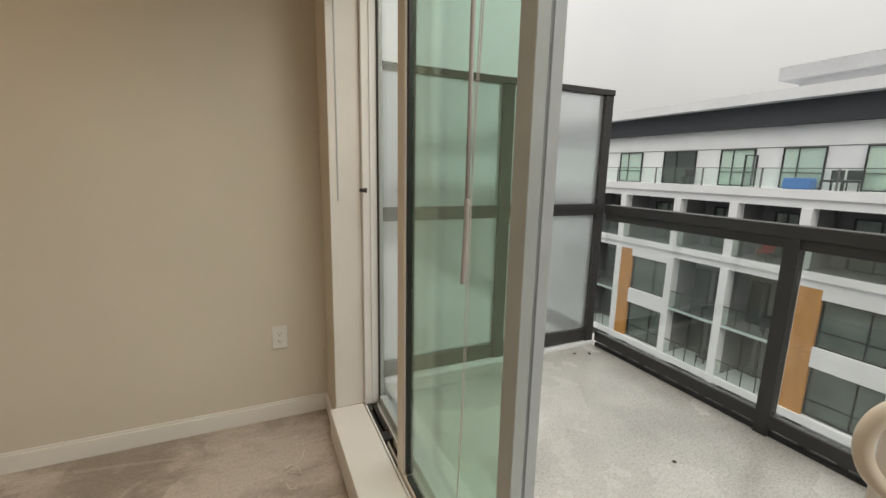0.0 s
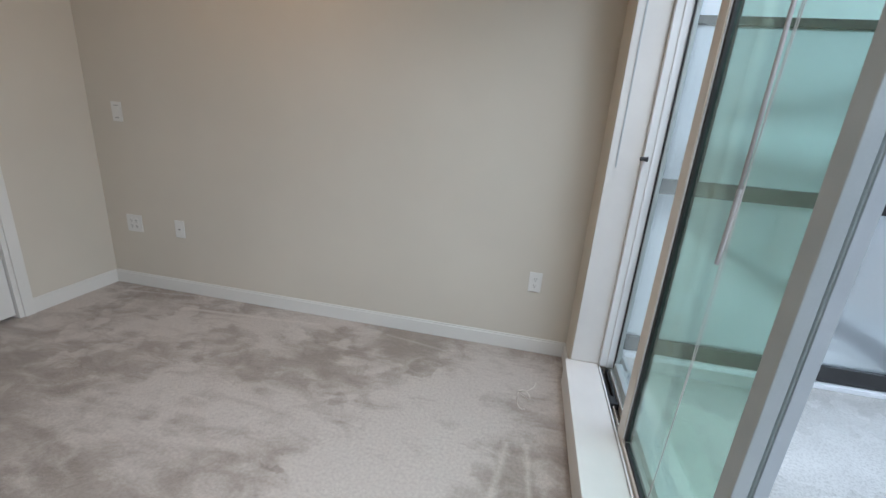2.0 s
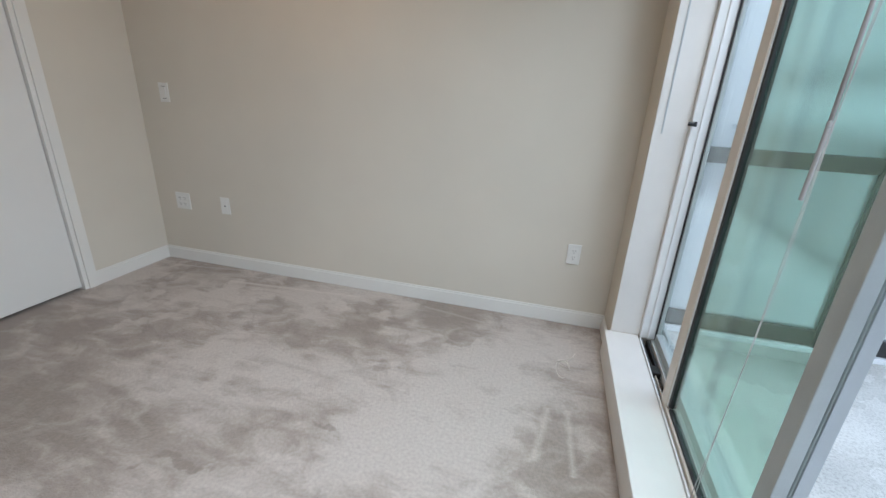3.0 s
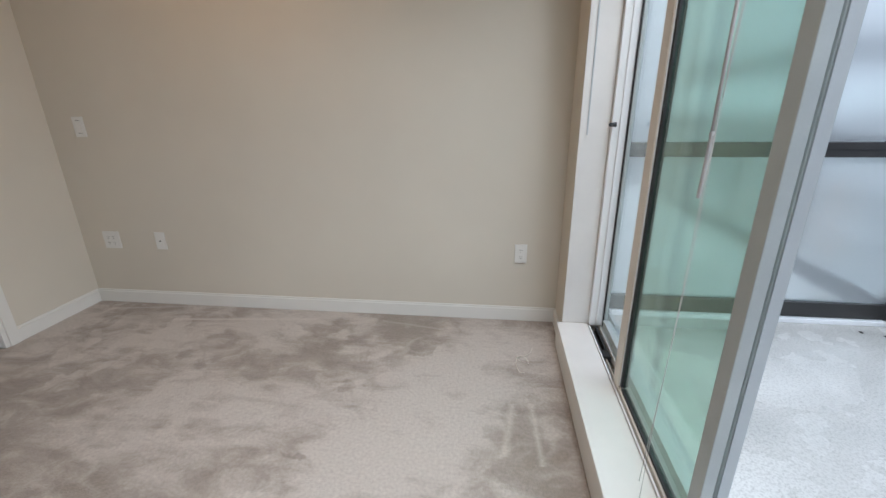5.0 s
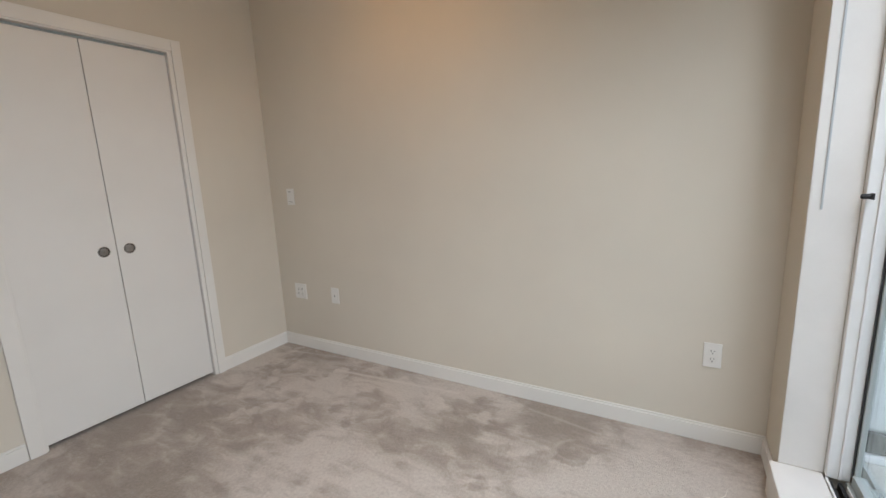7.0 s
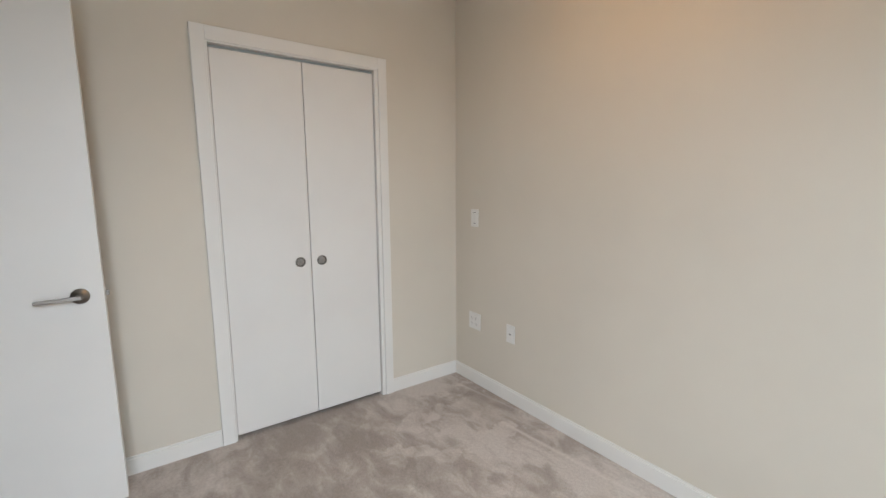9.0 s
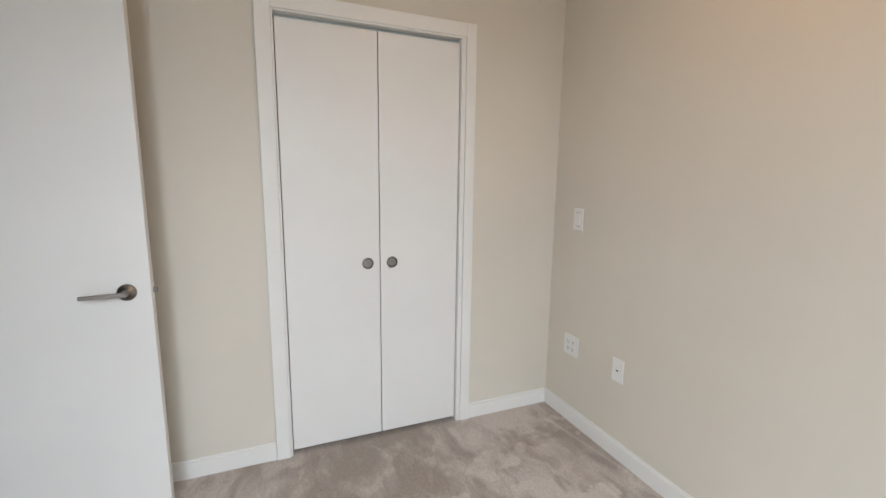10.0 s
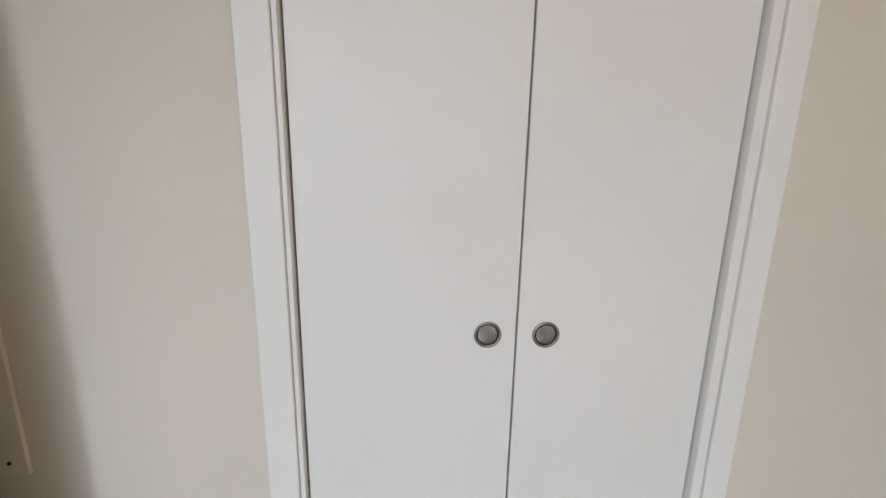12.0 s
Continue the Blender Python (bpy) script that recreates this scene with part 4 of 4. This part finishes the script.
def opposite_building():
    b = thing("apartment_building", (FX, 0, -13.0), "white rendered apartment block with orange panels and glazed balconies", "building")
    Z = 13.0
    lo_y, hi_y = -24.0, 64.0
    part("wall", boxes((3.0, 12.0, lo_y, hi_y, 0.0, Z + 0.6)), FAR_GREY, b)
    part("terrace_slab", boxes((-0.12, 3.2, lo_y, hi_y, Z + 0.30, Z + 0.70), (0.0, 3.2, lo_y, hi_y, Z - 0.10, Z + 0.299)), FAR_WHITE, b, "white terrace slab edge")
    part("floor_slab", boxes((-0.10, 3.0, lo_y, hi_y, Z - 3.20, Z - 2.86), (0.0, 3.0, lo_y, hi_y, Z - 3.56, Z - 3.2005)), FAR_WHITE, b, "white slab edge")
    part("sill_band", boxes((-0.10, 3.0, lo_y, hi_y, Z - 9.86, Z - 9.48)), FAR_WHITE, b, "white slab edge")
    # set-back top storey
    part("wall", boxes((1.62, 12.0, lo_y, hi_y, Z + 0.701, Z + 3.70)), FAR_WHITE, b, "white top-storey wall")
    part("joint", boxes((1.60, 1.62, lo_y, hi_y, Z + 2.66, Z + 2.70)), FAR_SHADEGREY, b)
    part("fascia", boxes((1.2, 12.0, lo_y, hi_y, Z + 3.701, Z + 4.78)), FAR_DARK, b, "charcoal band under the roof")
    roof = part("roof", boxes((0.55, 12.3, lo_y - 0.5, hi_y + 0.5, Z + 4.781, Z + 5.30)), FAR_WHITE, b, "pale flat roof edge")
    part("roof_house", boxes((4.6, 11.0, -6.0, 12.9, Z + 6.45, Z + 7.15), (5.1, 11.0, -6.0, 12.1, Z + 5.301, Z + 6.449)), FAR_GREY, roof, "grey rooftop plant house")
    for y in (18.6, 15.3, 12.4, 9.0):
        part("vent", boxes((1.2, 1.35, y, y + 0.22, Z + 5.301, Z + 5.42)), FAR_SHADEGREY, roof)
    wins = [(18.75, 20.6), (14.95, 17.1), (11.72, 13.5), (8.68, 10.43), (5.2, 7.28), (1.9, 3.9), (-1.6, 0.4), (22.3, 24.2), (25.6, 27.6)]
    for k, (y0, y1) in enumerate(wins):
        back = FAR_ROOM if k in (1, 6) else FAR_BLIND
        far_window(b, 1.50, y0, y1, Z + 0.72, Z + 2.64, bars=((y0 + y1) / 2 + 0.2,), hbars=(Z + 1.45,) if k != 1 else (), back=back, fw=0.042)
    # terrace guard
    for k in range(29):
        y = 63.5 - 2.95 * k
        g = part("guard_panel", boxes((-0.02, 0.0, y - 2.90, y - 0.05, Z + 0.76, Z + 1.62)), FAR_PANE, b, "clear glass terrace guard")
        part("guard_post", boxes((-0.03, 0.03, y - 0.03, y + 0.03, Z + 0.701, Z + 1.66)), FAR_SHADEGREY, g)
    part("guard_rail", boxes((-0.03, 0.03, lo_y, hi_y, Z + 1.625, Z + 1.66)), FAR_SHADEGREY, b)
    scr = part("terrace_screen", boxes((0.5, 1.4, 11.5, 11.54, Z + 0.701, Z + 2.2)), FAR_PANE, b, "glass terrace divider")
    part("screen_frame", boxes((0.45, 0.5, 11.48, 11.56, Z + 0.701, Z + 2.25), (1.4, 1.45, 11.48, 11.56, Z + 0.701, Z + 2.25), (0.45, 1.45, 11.48, 11.56, Z + 2.2501, Z + 2.30)), FAR_FRAME, scr)
    # bays: one window bay, then two loggias
    base = 18.5
    for rep in range(-4, 4):
        o = base - rep * 10.2
        piers = (o, o - 3.9, o - 7.05)
        for p in piers:
            part("pier", boxes((-0.06, 0.5, p - 0.21, p + 0.21, 0.0, Z - 9.8605), (-0.06, 0.5, p - 0.21, p + 0.21, Z - 9.4795, Z - 3.5605),
                               (-0.06, 0.5, p - 0.21, p + 0.21, Z - 2.8595, Z - 0.101)), FAR_WHITE, b, "white pier")
            # wall behind each white pier, its colour darkened for loggia shade
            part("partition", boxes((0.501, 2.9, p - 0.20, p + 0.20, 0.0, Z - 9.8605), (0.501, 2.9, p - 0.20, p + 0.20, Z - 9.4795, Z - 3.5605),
                                    (0.501, 2.19, p - 0.20, p + 0.20, Z - 2.8595, Z - 0.101)), FAR_LOGGIA_SHADE, b, "grey wall between two loggias, darkened for their shade")
        a, c = o - 0.215, o - 3.685
        part("panel", boxes((0.0, 0.25, a - 0.86, a, Z - 9.475, Z - 6.52), (0.0, 0.25, a - 0.86, a, Z - 6.49, Z - 3.565)), FAR_ORANGE, b, "orange timber-look panel")
        part("panel_joint", boxes((0.02, 0.24, a - 0.86, a, Z - 6.519, Z - 6.491)), FAR_FRAME, b)
        part("lintel", boxes((0.0, 0.4, c, a - 0.87, Z - 4.00, Z - 3.565)), FAR_WHITE, b)
        part("spandrel", boxes((-0.02, 0.4, c, a - 0.87, Z - 7.10, Z - 6.18)), FAR_WHITE, b, "white spandrel panel")
        part("infill", boxes((0.36, 2.9, c, a - 0.87, 0.0, Z - 9.865)), FAR_GREY, b)
        for z0, z1 in ((Z - 6.175, Z - 4.005), (Z - 9.42, Z - 7.105)):
            far_window(b, 0.14, c + 0.01, a - 0.88, z0, z1, bars=((c * 0.62 + a * 0.38) - 0.4,), hbars=(z0 + 0.75,), back=FAR_SKYGREY, depth=0.16)
        # the loggia storey just below the terrace runs over all three bays
        for hi, lo in ((o - 0.215, o - 3.685), (o - 4.115, o - 6.835), (o - 7.265, o - 9.985)):
            far_window(b, 1.9, lo + 0.3, hi - 0.7, Z - 2.85, Z - 0.5, bars=(lo + 0.95, (lo + hi) / 2 + 0.1), hbars=(Z - 1.55,), back=FAR_SKYGREY)
            part("loggia_wall", boxes((2.2, 2.5, lo, hi, Z - 2.859, Z - 0.101)), FAR_SHADEGREY, b)
            # thin dark sheet over the white slab, painting the loggia's shade
            part("deck", boxes((0.06, 2.19, lo, hi, Z - 2.859, Z - 2.83)), FAR_SHADEGREY, b, "balcony deck coloured dark for the shade in the loggia")
            part("guard_panel", boxes((-0.01, 0.01, lo, hi, Z - 2.80, Z - 1.75)), FAR_PANE, b)
        for hi, lo in ((o - 4.115, o - 6.835), (o - 7.265, o - 9.985)):
            for zf in (Z - 6.60, Z - 9.60):
                f = part("loggia_floor", boxes((0.02, 2.9, lo, hi, zf - 0.10, zf)), FAR_SHADEGREY, b)
                part("edge", boxes((-0.04, 0.018, lo, hi, zf - 0.10, zf + 0.04)), FAR_EDGE, f, "pale green slab edge")
                g = part("guard_panel", boxes((-0.01, 0.01, lo, hi, zf + 0.05, zf + 1.02)), FAR_PANE, b, "clear glass guard")
                part("guard_rail", boxes((-0.02, 0.02, lo, hi, zf + 1.021, zf + 1.06)), FAR_FRAME, g)
                for k in range(1, 4):
                    y = lo + (hi - lo) * k / 4
                    part("guard_post", boxes((0.012, 0.04, y - 0.02, y + 0.02, zf + 0.0005, zf + 1.02)), FAR_FRAME, g)
                part("loggia_wall", boxes((2.0, 2.5, lo, hi, zf + 0.0005, zf + 2.89)), FAR_LOGGIA_SHADE, b)
                far_window(b, 1.82, lo + 0.15, lo + 1.35, zf + 0.55, zf + 2.35, bars=(lo + 0.7,), hbars=(zf + 1.15,), back=FAR_SKYGREY, fw=0.12)
                for y in (lo + 0.8, hi - 0.8):
                    part("downlight", lathe_at(0.09, (0.9, y, zf + 2.86)), FAR_WHITE, f)
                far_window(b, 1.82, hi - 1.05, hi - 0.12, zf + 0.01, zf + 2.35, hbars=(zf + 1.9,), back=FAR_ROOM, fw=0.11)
    return b


opposite_building()


def far_chair(loc, material, label, turn):
    c = thing("patio_chair", loc, label, "chair", turn=turn)
    part("seat", boxes((-0.28, 0.28, -0.28, 0.28, 0.36, 0.46), bevel=0.03), material, c)
    part("backrest", boxes((-0.28, -0.20, -0.28, 0.28, 0.47, 0.88), bevel=0.03), material, c)
    for sx in (-0.24, 0.24):
        for sy in (-0.24, 0.24):
            part("leg", boxes((sx - 0.025, sx + 0.025, sy - 0.025, sy + 0.025, 0.0, 0.36)), FAR_FRAME, c)


far_chair((25.9, 14.75, 0.70), FAR_FRAME, "dark patio chair on the far terrace", 200)
far_chair((25.9, 8.0, 0.70), FAR_FRAME, "dark patio lounge chair on the far terrace", 160)
far_chair((26.0, 7.3, 0.70), FAR_FRAME, "dark patio lounge chair on the far terrace", 190)
far_chair((26.0, 10.2, -2.86), RED, "faded red chair on a far balcony", 180)
far_chair((26.2, 12.6, -9.60), FAR_FRAME, "dark chair on a far balcony", 170)
far_chair((26.2, 9.6, -6.60), FAR_FRAME, "dark chair on a far balcony", 220)
cov = thing("covered_furniture", (26.0, 9.25, 0.70), "furniture under a bright blue tarpaulin on the far terrace", "tarpaulin")
part("tarpaulin", boxes((-0.35, 0.35, -0.55, 0.55, 0.0, 0.52), bevel=0.09), BLUE, cov)
